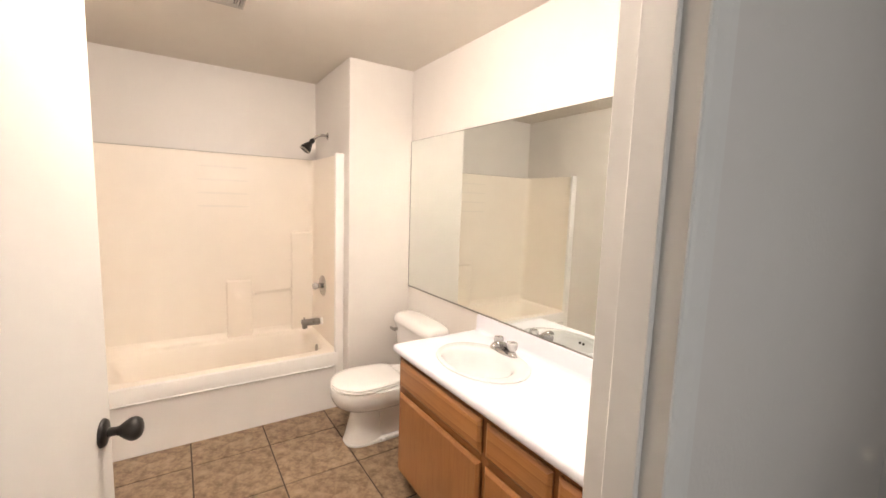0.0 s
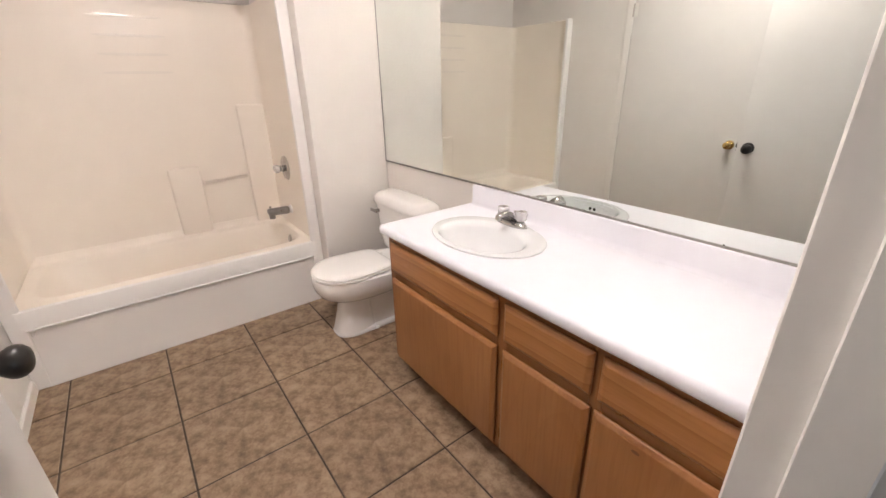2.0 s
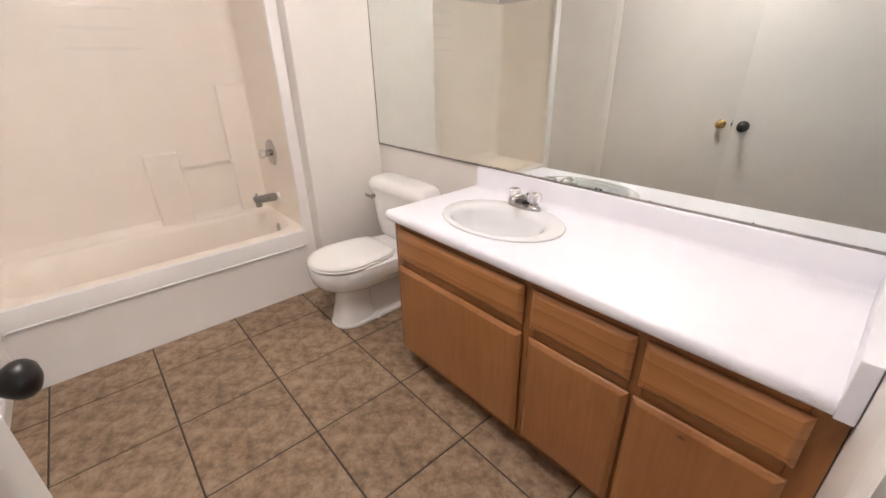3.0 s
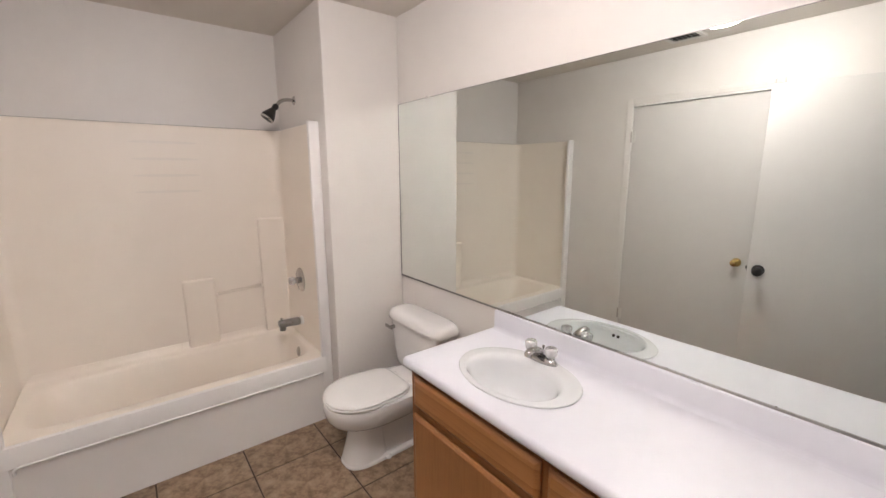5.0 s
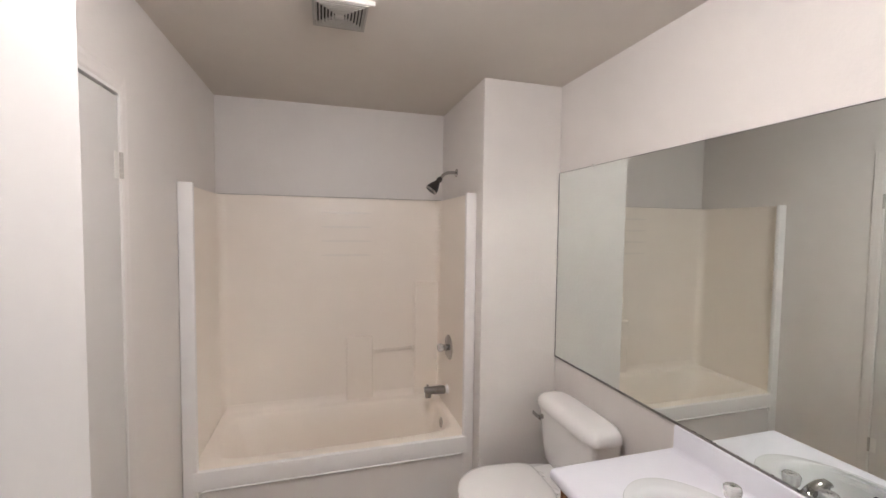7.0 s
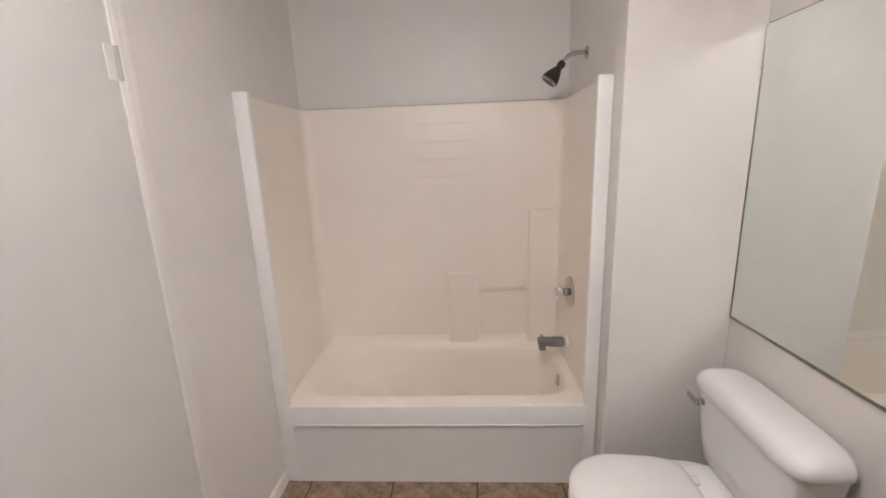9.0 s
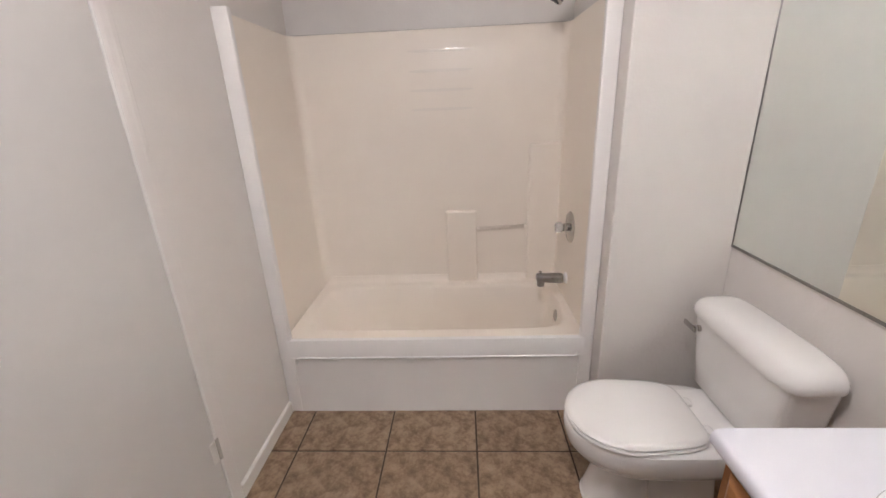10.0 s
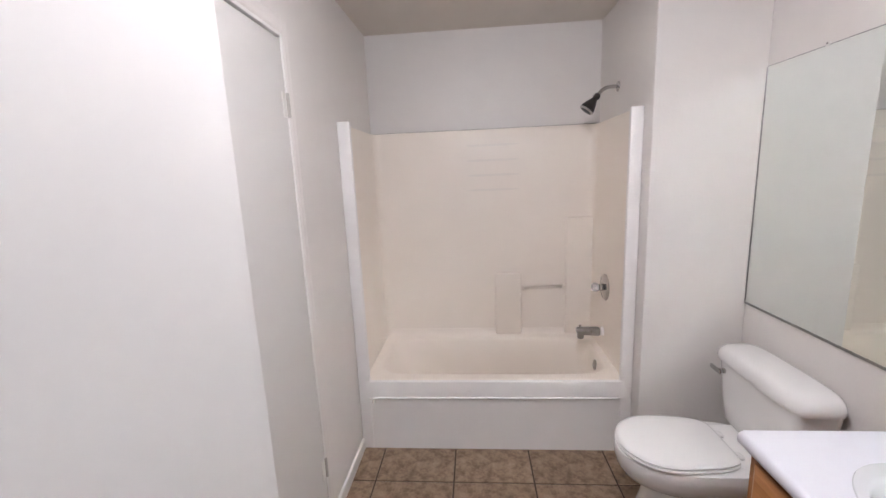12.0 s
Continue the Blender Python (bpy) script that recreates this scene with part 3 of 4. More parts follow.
def ring_t(x0, x1, half, z, power=2.0, power_b=3.0, widest=0.55, n=56):
    """A ring with a round nose towards -x and a squarer back."""
    cx = x0 + (x1 - x0) * widest
    return oval(cx, TY, cx - x0, half, z, n, power, power_b, x1 - cx)


# foot flange, front column, the trapway behind it, and the bowl that overhangs them
part("foot", rings([ring_t(1.345, 1.82, 0.100, 0.001, 2.6, 6, 0.3), ring_t(1.342, 1.82, 0.102, 0.010, 2.6, 6, 0.3), ring_t(1.347, 1.818, 0.099, 0.022, 2.6, 6, 0.3), ring_t(1.360, 1.812, 0.090, 0.029, 2.6, 6, 0.3)]), M_CHINA, toilet, smooth=True)
column = [ring_t(1.348, 1.585, 0.096, 0.024, 2.6, 3.0, 0.5), ring_t(1.360, 1.58, 0.091, 0.07, 2.5, 3.0, 0.5), ring_t(1.376, 1.575, 0.085, 0.13, 2.4, 2.8, 0.5), ring_t(1.387, 1.575, 0.081, 0.19, 2.3, 2.6, 0.5), ring_t(1.388, 1.59, 0.083, 0.225, 2.3, 2.6, 0.5), ring_t(1.376, 1.63, 0.094, 0.250, 2.2, 2.8, 0.5), ring_t(1.350, 1.67, 0.110, 0.272, 2.2, 3, 0.48)]
part("column", rings(column), M_CHINA, toilet, smooth=True)
trap = [ring_t(1.52, 1.815, 0.076, 0.028, 4, 5, 0.5), ring_t(1.52, 1.81, 0.070, 0.08, 4, 5, 0.5), ring_t(1.52, 1.805, 0.066, 0.15, 4, 5, 0.5), ring_t(1.52, 1.815, 0.070, 0.22, 4, 5, 0.5), ring_t(1.52, 1.85, 0.095, 0.30, 4, 5, 0.5)]
part("trapway", rings(trap), M_CHINA, toilet, smooth=True)
bowl = [ring_t(1.420, 1.70, 0.070, 0.226, 2.2, 3, 0.46), ring_t(1.374, 1.76, 0.104, 0.234, 2.1, 3.6, 0.46), ring_t(1.326, 1.80, 0.141, 0.252, 2.1, 4, 0.46), ring_t(1.290, 1.83, 0.165, 0.278, 2.1, 5, 0.46), ring_t(1.271, 1.84, 0.178, 0.310, 2.1, 5, 0.46), ring_t(1.262, 1.84, 0.184, 0.345, 2.1, 5, 0.46), ring_t(1.260, 1.84, 0.185, 0.378, 2.1, 5, 0.46), ring_t(1.264, 1.84, 0.183, 0.390, 2.1, 5, 0.46), ring_t(1.28, 1.835, 0.172, 0.395, 2.1, 5, 0.46)]
part("bowl", rings(bowl), M_CHINA, toilet, smooth=True)


def seat_ring(grow, z):
    """Round towards the nose, tapering to a straight back edge."""
    back = 0.232 + grow
    pts = oval(1.468, TY, 0.202 + grow, 0.180 + grow, z, 64, 2.1, 7.0, back)
    return [(x, TY + (y - TY) * (1 - 0.17 * max(0.0, (x - 1.468) / back) ** 1.6), zz) for x, y, zz in pts]


part("seat", rings([seat_ring(-0.012, 0.3965), seat_ring(0.0, 0.399), seat_ring(0.003, 0.405), seat_ring(0.0, 0.411), seat_ring(-0.012, 0.4135)]), M_CHINA, toilet, smooth=True)
part("lid", rings([seat_ring(-0.012, 0.415), seat_ring(-0.002, 0.4165), seat_ring(0.0, 0.421), seat_ring(-0.006, 0.428), seat_ring(-0.02, 0.4325), seat_ring(-0.06, 0.4355), seat_ring(-0.12, 0.4365)]), M_CHINA, toilet, smooth=True)
for s in (-0.07, 0.07):
    part("seat_hinge", rings([oval(1.722, TY + s, 0.013, 0.021, z, 20, 3) if z < 0.404 else oval(1.722, TY + s, 0.009, 0.016, z, 20, 3) for z in (0.3955, 0.403, 0.4065)]), M_CHINA, toilet, smooth=True)
    part("bolt_cap", turned([(0.016, 0.0), (0.015, 0.01), (0.008, 0.017), (0.001, 0.018)], 18, pose(1.56, TY + s * 1.56, 0.016)), M_CHINA, toilet, smooth=True)
part("tank_deck", rings([ring_t(1.69, 1.955, 0.135, 0.31, 5, 5, 0.5), ring_t(1.67, 1.958, 0.150, 0.36, 5, 5, 0.5), ring_t(1.664, 1.958, 0.152, 0.388, 5, 5, 0.5), ring_t(1.67, 1.956, 0.146, 0.3955, 5, 5, 0.5)]), M_CHINA, toilet, smooth=True)


TT = TY + 0.006


def tank_ring(x0, half, z, power=7, x1=1.936):
    return oval((x0 + x1) / 2 + 0.029, TT, (x1 - x0) / 2, half + 0.006, z, 56, power)


part("tank", rings([tank_ring(1.787, 0.185, 0.397), tank_ring(1.777, 0.20, 0.41), tank_ring(1.770, 0.212, 0.50), tank_ring(1.764, 0.228, 0.62), tank_ring(1.760, 0.238, 0.695)]), M_CHINA, toilet, smooth=True)
tank_lid = [tank_ring(1.758, 0.238, 0.6940, 6, 1.938), tank_ring(1.747, 0.255, 0.6997, 5, 1.939), tank_ring(1.744, 0.259, 0.7110, 5, 1.939), tank_ring(1.745, 0.258, 0.7267, 4.8, 1.939), tank_ring(1.749, 0.254, 0.7409, 4.6, 1.937), tank_ring(1.757, 0.246, 0.7536, 4.4, 1.933), tank_ring(1.768, 0.235, 0.7622, 4.2, 1.927), tank_ring(1.784, 0.219, 0.7678, 4, 1.918), tank_ring(1.805, 0.19, 0.7704, 4, 1.905)]
part("tank_lid", rings(tank_lid), M_CHINA, toilet, smooth=True)
lever = part("flush_lever", turned([(0.013, 0.0), (0.013, 0.006), (0.008, 0.01)], 18, pose(1.789, TT + 0.176, 0.655, 0, -90, 0)), M_CHROME, toilet, "chrome flush lever", smooth=True)
part("lever_arm", rings([[(1.775 + dx, TT + 0.176 + dy + a, 0.655 + dz + b) for a, b in ((-h, -w), (h, -w), (h, w), (-h, w))] for dx, dy, dz, h, w in ((0.006, 0, 0, 0.008, 0.008), (-0.006, 0, 0, 0.009, 0.009))]), M_CHROME, lever)
part("lever_paddle", slab((1.765, TT + 0.168, 0.638), (1.774, TT + 0.246, 0.659), 0.003, 2), M_CHROME, lever, smooth=True)
supply = thing("water_supply", "braided water supply hose with wall stop valve", "supply valve", (1.9, TY + 0.16, 0.2))
supply.matrix_world = Matrix.Identity(4)
part("hose", pipe([(1.871, TY + 0.15, 0.398), (1.871, TY + 0.17, 0.34), (1.881, TY + 0.1855, 0.27), (1.906, TY + 0.20, 0.21), (1.931, TY + 0.185, 0.18)], 0.006, 10), M_STEEL, supply, smooth=True)
part("stop_valve", pipe([(1.975, TY + 0.185, 0.175), (1.931, TY + 0.185, 0.175), (1.906, TY + 0.185, 0.175)], [0.008, 0.012, 0.012], 12), M_CHROME, supply, smooth=True)

# ---- vanity ----
XF, V0, V1 = 1.463, -2.4385, -1.020     # face frame, near end, far end
vanity = thing("vanity_cabinet", "honey oak vanity cabinet with drawer fronts and doors", "vanity cabinet", (1.7, -1.75, 0))
vanity.matrix_world = Matrix.Identity(4)
part("bottom_board", slab((XF + 0.019, V0 + 0.02, 0.10), (XR - 0.010, V1 - 0.0005, 0.115)), M_OAK_Y, vanity)
part("back_board", slab((XR - 0.0095, V0 + 0.02, 0.10), (XR - 0.002, V1 - 0.0005, 0.744)), M_OAK_Z, vanity)
part("side_board", slab((XF + 0.019, V0 + 0.001, 0.10), (XR - 0.002, V0 + 0.0195, 0.744)), M_OAK_Z, vanity)
part("toe_kick", slab((1.518, V0 + 0.001, 0.001), (1.533, V1 - 0.012, 0.0995)), M_OAK_Y, vanity, "shaded oak toe board")
part("toe_side", slab((1.5335, V1 - 0.03, 0.001), (XR - 0.002, V1 - 0.012, 0.0995)), M_OAK_Y, vanity)
part("end_panel", slab((XF + 0.0195, V1 - 0.0002, 0.10), (XR - 0.002, V1 + 0.006, 0.744)), M_OAK_Z, vanity)
cols = [(-1.708, -1.046), (-2.056, -1.736), (-2.394, -2.078)]
# face frame
for y0, y1 in ((-1.058, V1 + 0.006), (-1.746, -1.698), (-2.088, -2.048), (V0 + 0.0005, -2.382)):
    part("stile", slab((XF, y0, 0.10), (XF + 0.0185, y1, 0.744), 0.001, 1), M_OAK_Z, vanity)
for y0, y1 in ((-1.6975, -1.0585), (-2.0475, -1.7465), (-2.3815, -2.0885)):
    for z0, z1 in ((0.10, 0.138), (0.526, 0.582), (0.700, 0.744)):
        part("rail", slab((XF + 0.0003, y0, z0), (XF + 0.0183, y1, z1), 0.001, 1), M_OAK_Y, vanity)


def raised_front(y0, y1, z0, z1, edge=0.017, out=0.020):
    """A front with a sloped, rounded border on all four sides."""
    def ring(inset, x):
        return [(x, y0 + inset, z0 + inset), (x, y1 - inset, z0 + inset), (x, y1 - inset, z1 - inset), (x, y0 + inset, z1 - inset)]
    xf = XF - 0.0005
    return rings([ring(0.006, xf), ring(0.001, xf - 0.004), ring(0.0, xf - 0.009), ring(0.003, xf - 0.0125), ring(edge * 0.75, xf - out + 0.0015), ring(edge, xf - out), ring(edge + 0.004, xf - out)])


for n_col, (y0, y1) in enumerate(cols):
    part("drawer_front", raised_front(y0, y1, 0.574, 0.712), M_OAK_DRAWER, vanity, "oak drawer front with sloped border")
    d = part("cabinet_door", raised_front(y0 - (0.006 if n_col == 1 else 0.0), y1 + (0.005 if n_col == 2 else 0.0), 0.108, 0.538), M_OAK_DOOR, vanity, "oak cabinet door with sloped border")
    for hz in (0.17, 0.47):
        part("hinge", pipe([(XF - 0.004, y1 + (0.0055 if n_col != 2 else -0.0), hz - 0.02), (XF - 0.004, y1 + (0.0055 if n_col != 2 else -0.0), hz + 0.02)], 0.003, 8), M_BRASS, d, smooth=True) if n_col == 1 else None

# knots in the wood of the near door
part("knot", turned([(0.0001, 0.0), (0.008, 0.0002), (0.006, 0.0005), (0.0001, 0.0006)], 14, pose(XF - 0.0203, -2.200, 0.503, 0, -90, 0) @ Matrix.Diagonal((0.7, 1.3, 1, 1))), varied("dark_knot", (0.10, 0.035, 0.012), (0.2, 0.08, 0.03), 120, 0.5), vanity)

# ---- countertop with splashes ----
top = thing("countertop", "white laminate countertop with rolled front edge", "countertop", (1.65, -1.75, 0.76))
top.matrix_world = Matrix.Identity(4)
CX0, CY_FAR, CZ1 = 1.427, -1.000, 0.783
SX, SY = 1.690, -1.398
HX, HY = 0.162, 0.230            # half-lengths of the cut-out
# flat top round the sink hole, then edge strips
NH = 64
hole = [(SX + HX * math.cos(2 * math.pi * k / NH), SY + HY * math.sin(2 * math.pi * k / NH)) for k in range(NH)]


def square_at(k, x0, x1, y0, y1):
    c, s = math.cos(2 * math.pi * k / NH), math.sin(2 * math.pi * k / NH)
    tx = (x1 - SX) / c if c > 1e-9 else ((x0 - SX) / c if c < -1e-9 else 1e9)
    ty = (y1 - SY) / s if s > 1e-9 else ((y0 - SY) / s if s < -1e-9 else 1e9)
    t = min(tx, ty)
    return (SX + c * t, SY + s * t)


bm = bmesh.new()
YA, YZ = -1.69, -1.13
border = [square_at(k, CX0 + 0.022, XR - 0.002, YA, YZ) for k in range(NH)]
for z, flip in ((CZ1, False), (CZ1 - 0.036, True)):
    a = [bm.verts.new((*p, z)) for p in hole]
    b = [bm.verts.new((*p, z)) for p in border]
    for k in range(NH):
        bm.faces.new((a[k], b[k], b[(k + 1) % NH], a[(k + 1) % NH]))
    corners = [(CX0 + 0.022, YA), (CX0 + 0.022, YZ), (XR - 0.002, YZ), (XR - 0.002, YA)]
    for cx, cy in corners:
        near = sorted(b, key=lambda v: (v.co.x - cx) ** 2 + (v.co.y - cy) ** 2)[:6]
        one = min((v for v in near if abs(v.co.x - cx) < 1e-5), key=lambda v: abs(v.co.y - cy), default=None)
        two = min((v for v in near if abs(v.co.y - cy) < 1e-5), key=lambda v: abs(v.co.x - cx), default=None)
        if one and two and one is not two:
            bm.faces.new((bm.verts.new((cx, cy, z)), one, two))
slab((CX0 + 0.022, YZ, CZ1 - 0.036), (XR - 0.002, CY_FAR, CZ1), bm=bm)
slab((CX0 + 0.022, V0 + 0.0305, CZ1 - 0.036), (XR - 0.002, YA, CZ1), bm=bm)
part("top_board", bm, M_COUNTER, top)
prof = [(0.0225, CZ1), (0.014, CZ1 + 0.0006), (0.008, CZ1 - 0.0014), (0.003, CZ1 - 0.006), (0.0, CZ1 - 0.014), (0.0, CZ1 - 0.028), (0.003, CZ1 - 0.035), (0.008, CZ1 - 0.038), (0.0225, CZ1 - 0.038)]
bm = rings([[(CX0 + d + (0.006 if e else 0), yy, z) for d, z in prof] for yy, e in ((V0 + 0.0305, 0), (CY_FAR - 0.008, 0), (CY_FAR - 0.002, 0), (CY_FAR, 1))])
part("front_edge", bm, M_COUNTER, top, smooth=True)
part("end_edge", slab((CX0 + 0.024, CY_FAR + 0.0002, CZ1 - 0.037), (XR - 0.002, CY_FAR + 0.003, CZ1 - 0.001), 0.001, 1), M_COUNTER, top)
bp = [(0.0, CZ1 - 0.001), (-0.034, CZ1 + 0.0005), (-0.026, CZ1 + 0.003), (-0.021, CZ1 + 0.009), (-0.019, CZ1 + 0.02), (-0.019, CZ1 + 0.089), (-0.016, CZ1 + 0.095), (-0.011, CZ1 + 0.097), (0.0, CZ1 + 0.097)]
part("backsplash", rings([[(XR - 0.002 + d, yy, z) for d, z in bp] for yy in (V0 + 0.0305, -1.016, -1.012)]), M_COUNTER, top, smooth=True)
part("side_splash", slab((CX0 - 0.001, V0 + 0.0005, CZ1 - 0.039), (XR - 0.003, V0 + 0.030, CZ1 + 0.090), 0.002, 2), M_COUNTER, top, "white side splash with a grey cut end")

# ---- sink ----
sink = thing("sink", "white oval drop-in basin with overflow holes", "sink", (SX, SY, CZ1))
sink.matrix_world = Matrix.Identity(4)


def sink_ring(gx, gy, z, sh=0.0):
    return oval(SX + sh, SY, HX + gx, HY + gy, z, 64)


sl = [sink_ring(-0.004, -0.004, CZ1 - 0.02), sink_ring(0.026, 0.028, CZ1 + 0.0008), sink_ring(0.028, 0.030, CZ1 + 0.004), sink_ring(0.026, 0.028, CZ1 + 0.0075), sink_ring(0.018, 0.020, CZ1 + 0.0095), sink_ring(0.006, 0.004, CZ1 + 0.0085, -0.003), sink_ring(-0.002, -0.012, CZ1 + 0.0100, -0.013), sink_ring(-0.008, -0.024, CZ1 + 0.0092, -0.021), sink_ring(-0.015, -0.035, CZ1 + 0.003, -0.027), sink_ring(-0.024, -0.045, CZ1 - 0.014, -0.029), sink_ring(-0.036, -0.060, CZ1 - 0.06, -0.029), sink_ring(-0.060, -0.090, CZ1 - 0.11, -0.025), sink_ring(-0.095, -0.130, CZ1 - 0.138, -0.016), sink_ring(-0.136, -0.188, CZ1 - 0.148, -0.005), sink_ring(-0.142, -0.206, CZ1 - 0.15)]
part("basin", rings(sl, cap_start=False), M_SINK, sink, smooth=True)
part("drain_ring", turned([(0.026, -0.001), (0.026, 0.002), (0.019, 0.003), (0.016, 0.0005), (0.001, 0.0005)], 28, pose(SX, SY, CZ1 - 0.1495)), M_CHROME, sink, smooth=True)
# overflow holes: flat dark discs on the bowl carry their inner shade
for dy in (-0.012, 0.012):
    part("overflow_hole_disc", turned([(0.008, -0.002), (0.008, 0.001), (0.0001, 0.0012)], 16, pose(SX - HX + 0.0005, SY + dy, CZ1 - 0.034, 0, 75, 0)), M_DARK, sink, "dark disc for the shade inside an overflow hole", smooth=True)

# ---- faucet ----
FX, FY, FZ = 1.848, -1.385, CZ1 + 0.0085
faucet = thing("faucet", "chrome centerset faucet with clear acrylic knobs", "faucet", (FX, FY, FZ))
plate = [oval(0, 0, 0.028, 0.080, 0.0, 40, 2.4), oval(0, 0, 0.028, 0.080, 0.005, 40, 2.4), oval(0, 0, 0.026, 0.078, 0.011, 40, 2.4), oval(0, 0, 0.022, 0.072, 0.017, 40, 2.4), oval(0, 0, 0.015, 0.060, 0.021, 40, 2.4)]
part("base_plate", rings(plate), M_CHROME, faucet, smooth=True)
sp = []
for x, z, hw, hh in ((0.020, 0.012, 0.021, 0.012), (0.008, 0.026, 0.021, 0.018), (-0.014, 0.040, 0.020, 0.019), (-0.038, 0.050, 0.0185, 0.015), (-0.058, 0.055, 0.017, 0.0125), (-0.074, 0.055, 0.0155, 0.0115), (-0.085, 0.050, 0.013, 0.010), (-0.090, 0.044, 0.009, 0.006)):
    sp.append([(x + 0.25 * hh * math.sin(2 * math.pi * k / 20), hw * math.cos(2 * math.pi * k / 20), z + hh * math.sin(2 * math.pi * k / 20)) for k in range(20)])
part("spout", rings(sp), M_CHROME, faucet, smooth=True)
part("aerator", turned([(0.010, 0.034), (0.0105, 0.044), (0.009, 0.048)], 18, pose(-0.074, 0, 0)), M_CHROME, faucet, smooth=True)
part("lift_rod", turned([(0.0022, 0.02), (0.0022, 0.046), (0.006, 0.049), (0.0065, 0.054), (0.004, 0.058)], 14, pose(0.018, 0, 0)), M_CHROME, faucet, smooth=True)
for s in (-0.051, 0.051):
    part("knob_seat", turned([(0.017, 0.012), (0.016, 0.022), (0.011, 0.026)], 22, pose(0, s, 0)), M_CHROME, faucet, smooth=True)
    kn = part("knob", turned([(0.013, 0.026), (0.019, 0.030), (0.0225, 0.036), (0.0255, 0.056), (0.0250, 0.064), (0.0215, 0.068), (0.008, 0.0685)], 12, pose(0, s, 0)), M_CLEAR, faucet, "clear faceted acrylic knob")
    part("knob_cap", turned([(0.007, 0.0687), (0.007, 0.0698), (0.001, 0.0702)], 14, pose(0, s, 0)), M_CHROME, kn, smooth=True)
    part("knob_core", turned([(0.0035, 0.027), (0.0035, 0.040)], 10, pose(0, s, 0)), M_STEEL, kn, smooth=True)

# ---- mirror ----
MY0, MY1, MZ0, MZ1 = V0 + 0.003, -0.1405, 0.883, 1.953
mirror = thing("wall_mirror", "large frameless wall mirror with worn lower edge", "mirror", (XR, -1.35, MZ0))
mirror.matrix_world = Matrix.Identity(4)
part("glass", slab((XR - 0.0065, MY0, MZ0), (XR - 0.001, MY1, MZ1), 0.0008, 1), M_MIRROR, mirror)
part("edge_channel", slab((XR - 0.0095, MY0, MZ0 - 0.004), (XR - 0.0068, MY1 + 0.001, MZ0 + 0.005), 0.0006, 1), M_STEEL, mirror, "thin metal channel under the mirror")
part("side_channel", slab((XR - 0.0085, MY1 - 0.003, MZ0 + 0.0055), (XR - 0.0008, MY1 + 0.002, MZ1), 0.0006, 1), M_STEEL, mirror, "thin grey edge of the mirror")
part("top_edge", slab((XR - 0.0075, MY0, MZ1 + 0.0002), (XR - 0.001, MY1 - 0.0035, MZ1 + 0.002), 0.0005, 1), M_STEEL, mirror)
rnd = random.Random(5)
for k in range(11):
    yy = rnd.choice((rnd.uniform(-1.35, -1.1), rnd.uniform(-2.3, -1.3), rnd.uniform(-1.2, -1.06)))
    w, h = rnd.uniform(0.002, 0.007), rnd.uniform(0.001, 0.0025)
    part("worn_spot", turned([(0.0001, 0.0), (1.0, 0.0002), (0.0001, 0.0004)], 9, Matrix.Translation((XR - 0.0067, yy, MZ0 + 0.0055 + h * 0.4)) @ pose(0, 0, 0, 0, -90, 0) @ Matrix.Diagonal((h, w, 1, 1))), M_DARK, mirror)
for yy in (-0.45, -2.112):
    c = thing("mirror_clip", "small pale plastic clip on the mirror top", "mirror clip", (XR, yy, MZ1), group="mirror clips")
    part("clip_body", slab((-0.0105, -0.008, -0.006), (-0.0005, 0.008, 0.011), 0.003, 2), M_PLASTIC, c, smooth=True)
    part("screw", turned([(0.004, 0.0), (0.0035, 0.002), (0.0005, 0.0025)], 12, pose(-0.0105, 0, 0.006, 0, -90, 0)), M_STEEL, c, smooth=True)

# ---- ceiling vent and lamp ----
vent = thing("ceiling_vent", "square off-white exhaust fan grille with concentric slots", "vent", (0.722, -0.588, CEIL))


def square_frame(a, b, z0, z1, ay=None, by=None):
    """A square ring between half-widths a (inner) and b (outer)."""
    bm = bmesh.new()
    ay, by = ay or a, by or b
    slab((-b, -by, z0), (b, -ay, z1), bm=bm)
    slab((-b, ay, z0), (b, by, z1), bm=bm)
    slab((-b, -ay, z0), (-a, ay, z1), bm=bm)
    slab((a, -ay, z0), (b, ay, z1), bm=bm)
    return bm


# a dark sheet gives the shade behind the slats
part("backing", slab((-0.085, -0.085, -0.004), (0.085, 0.085, -0.0005)), M_DARK, vent)
part("rim", square_frame(0.092, 0.1, -0.019, -0.0005), M_GRILLE, vent)
for k in range(6):
    a = 0.022 + k * 0.0122
    part("slat", square_frame(a, a + 0.0052, -0.021, -0.006), M_GRILLE, vent)
part("hub", slab((-0.017, -0.017, -0.022), (0.017, 0.017, -0.005), 0.002, 1), M_GRILLE, vent)
part("light_lip", slab((-0.122, -0.113, -0.017), (0.122, -0.1015, -0.0005), 0.003, 2), M_PLASTIC, vent, "bright white lip of the vent")
lamp = thing("ceiling_light", "round semi-flush opal glass ceiling light", "ceiling light", LAMP)
part("canopy", turned([(0.065, -0.0005), (0.065, -0.012), (0.05, -0.022), (0.014, -0.026), (0.012, -0.04)], 36), M_PLASTIC, lamp, smooth=True)
part("globe", turned([(0.02, -0.0405), (0.09, -0.046), (0.128, -0.060), (0.140, -0.082), (0.138, -0.108), (0.122, -0.135), (0.090, -0.154), (0.045, -0.165), (0.004, -0.168)], 40), M_GLOW, lamp, "glowing opal glass bowl", smooth=True)

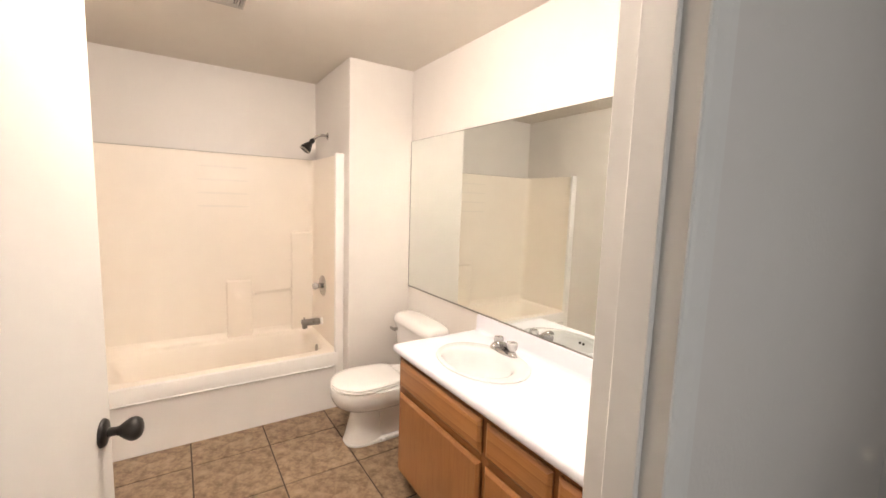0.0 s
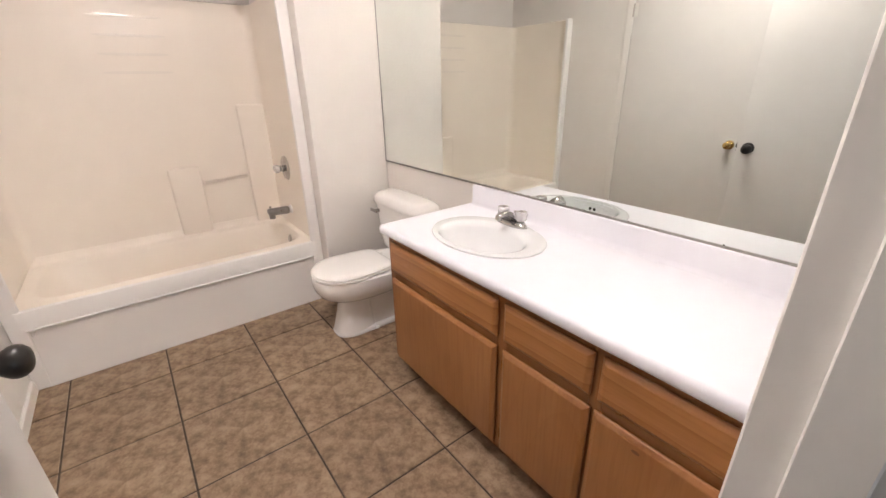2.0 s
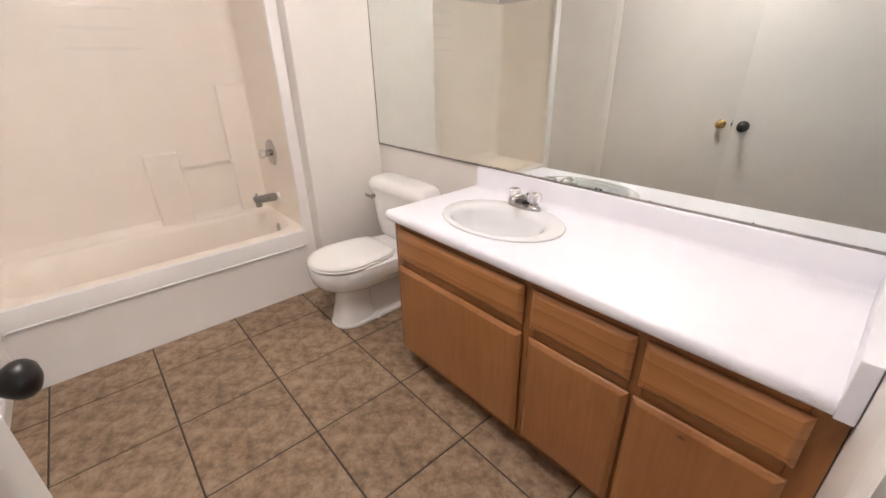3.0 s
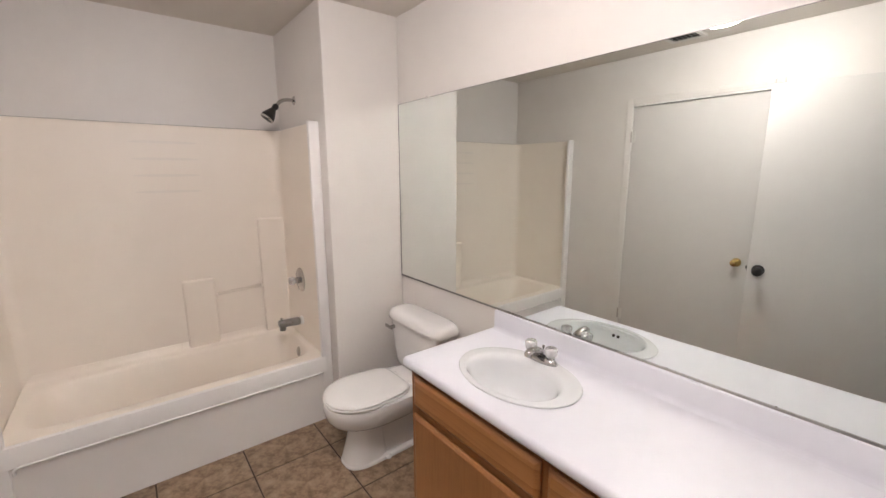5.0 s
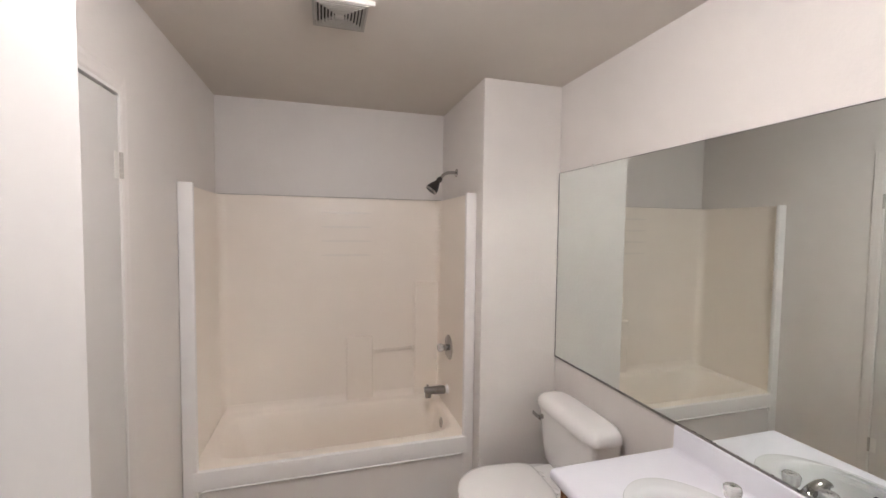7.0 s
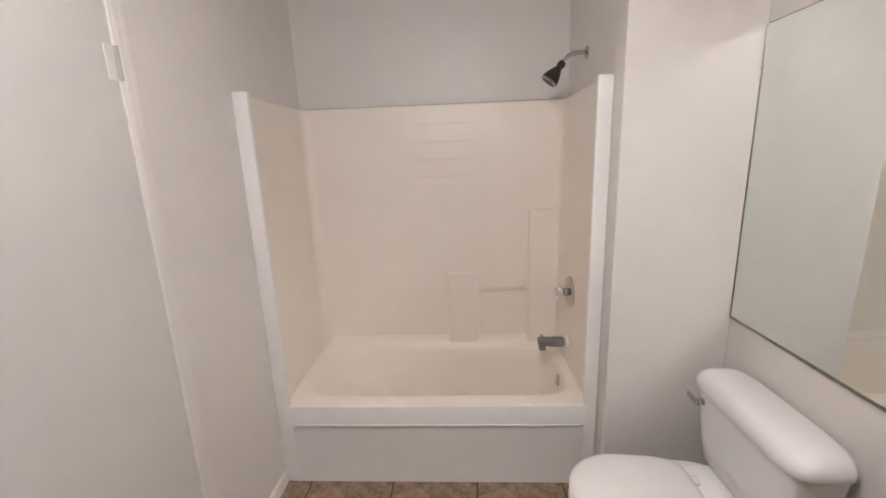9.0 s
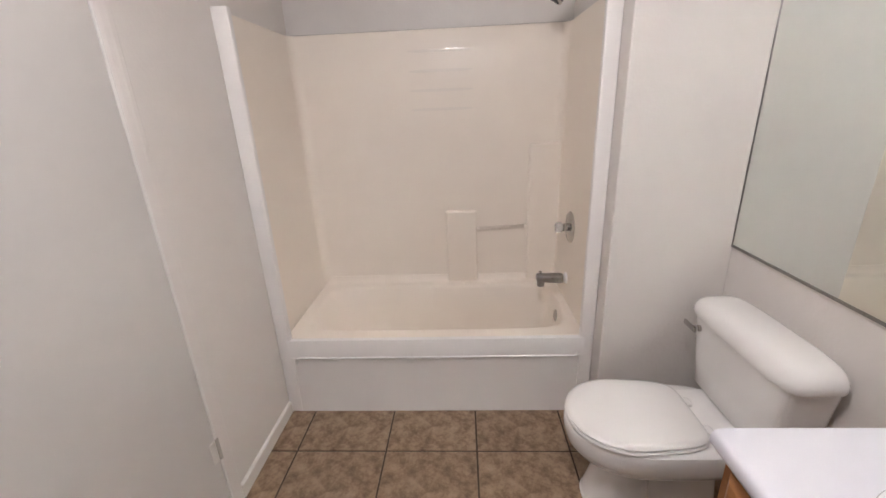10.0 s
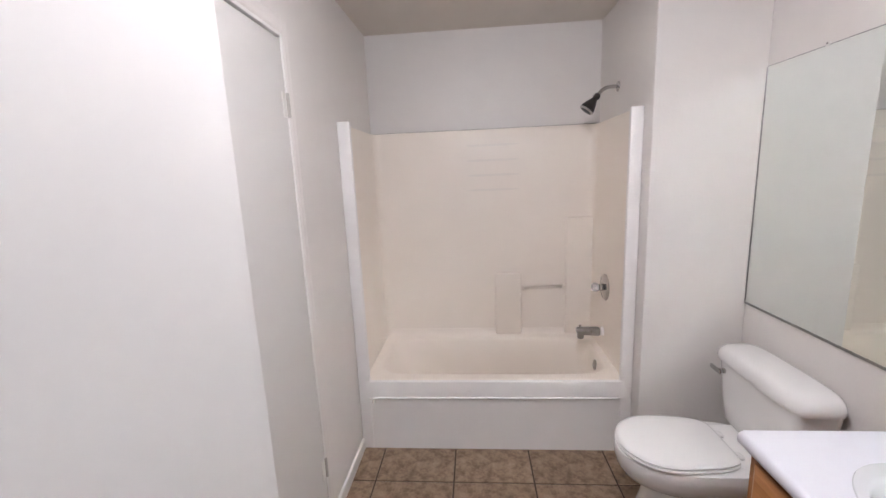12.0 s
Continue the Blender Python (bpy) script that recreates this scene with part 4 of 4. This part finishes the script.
# supply register beside the lamp
register = thing("ceiling_register", "white metal air register with dark louvres", "air register", (0.255, -1.03, CEIL))
part("frame", square_frame(0.078, 0.105, -0.010, -0.0005, 0.088, 0.115), M_PLASTIC, register)
# flat dark sheet in place of the shaded duct opening
part("duct_shade_sheet", slab((-0.0775, -0.0875, -0.003), (0.0775, 0.0875, -0.0006)), M_DARK, register)
for k in range(6):
    lv = slab((-0.077, -0.0075, -0.0008), (0.077, 0.0075, 0.0008))
    lv.transform(pose(0, -0.07 + k * 0.028, -0.008, 40, 0, 0))
    part("louvre", lv, M_STEEL, register)

# ---- floor tiles ----
PY, GAP = 0.413, 0.0075
tile_meshes = {}


def tile_mesh(w, h):
    key = (round(w, 4), round(h, 4))
    if key not in tile_meshes:
        bm = bmesh.new()
        e = 0.003
        rings([[(-w / 2, -h / 2, -0.003), (w / 2, -h / 2, -0.003), (w / 2, h / 2, -0.003), (-w / 2, h / 2, -0.003)], [(-w / 2, -h / 2, 0.0005), (w / 2, -h / 2, 0.0005), (w / 2, h / 2, 0.0005), (-w / 2, h / 2, 0.0005)], [(-w / 2 + e, -h / 2 + e, 0.002), (w / 2 - e, -h / 2 + e, 0.002), (w / 2 - e, h / 2 - e, 0.002), (-w / 2 + e, h / 2 - e, 0.002)]], cap_start=False, bm=bm)
        me = bpy.data.meshes.new("tile")
        bmesh.ops.recalc_face_normals(bm, faces=bm.faces)
        bm.to_mesh(me)
        bm.free()
        me.materials.append(M_TILE)
        tile_meshes[key] = me
    return tile_meshes[key]


xs = [0.0005, 0.131, 0.539, 0.947, 1.356, 1.764, XR - 0.0005]
ys = [-0.299 - PY * k for k in range(-1, 6)]
ys = [-0.005] + [y for y in ys if YE < y < -0.02] + [YE + 0.0005]
for x0, x1 in zip(xs, xs[1:]):
    for y1, y0 in zip(ys, ys[1:]):
        w, h = x1 - x0 - GAP, y1 - y0 - GAP
        t = new("tile", tile_mesh(w, h))
        t.parent = floor
        t.location = ((x0 + x1) / 2, (y0 + y1) / 2, -0.002 + 0.0004 * math.sin(7 * x0 + 11 * y0))
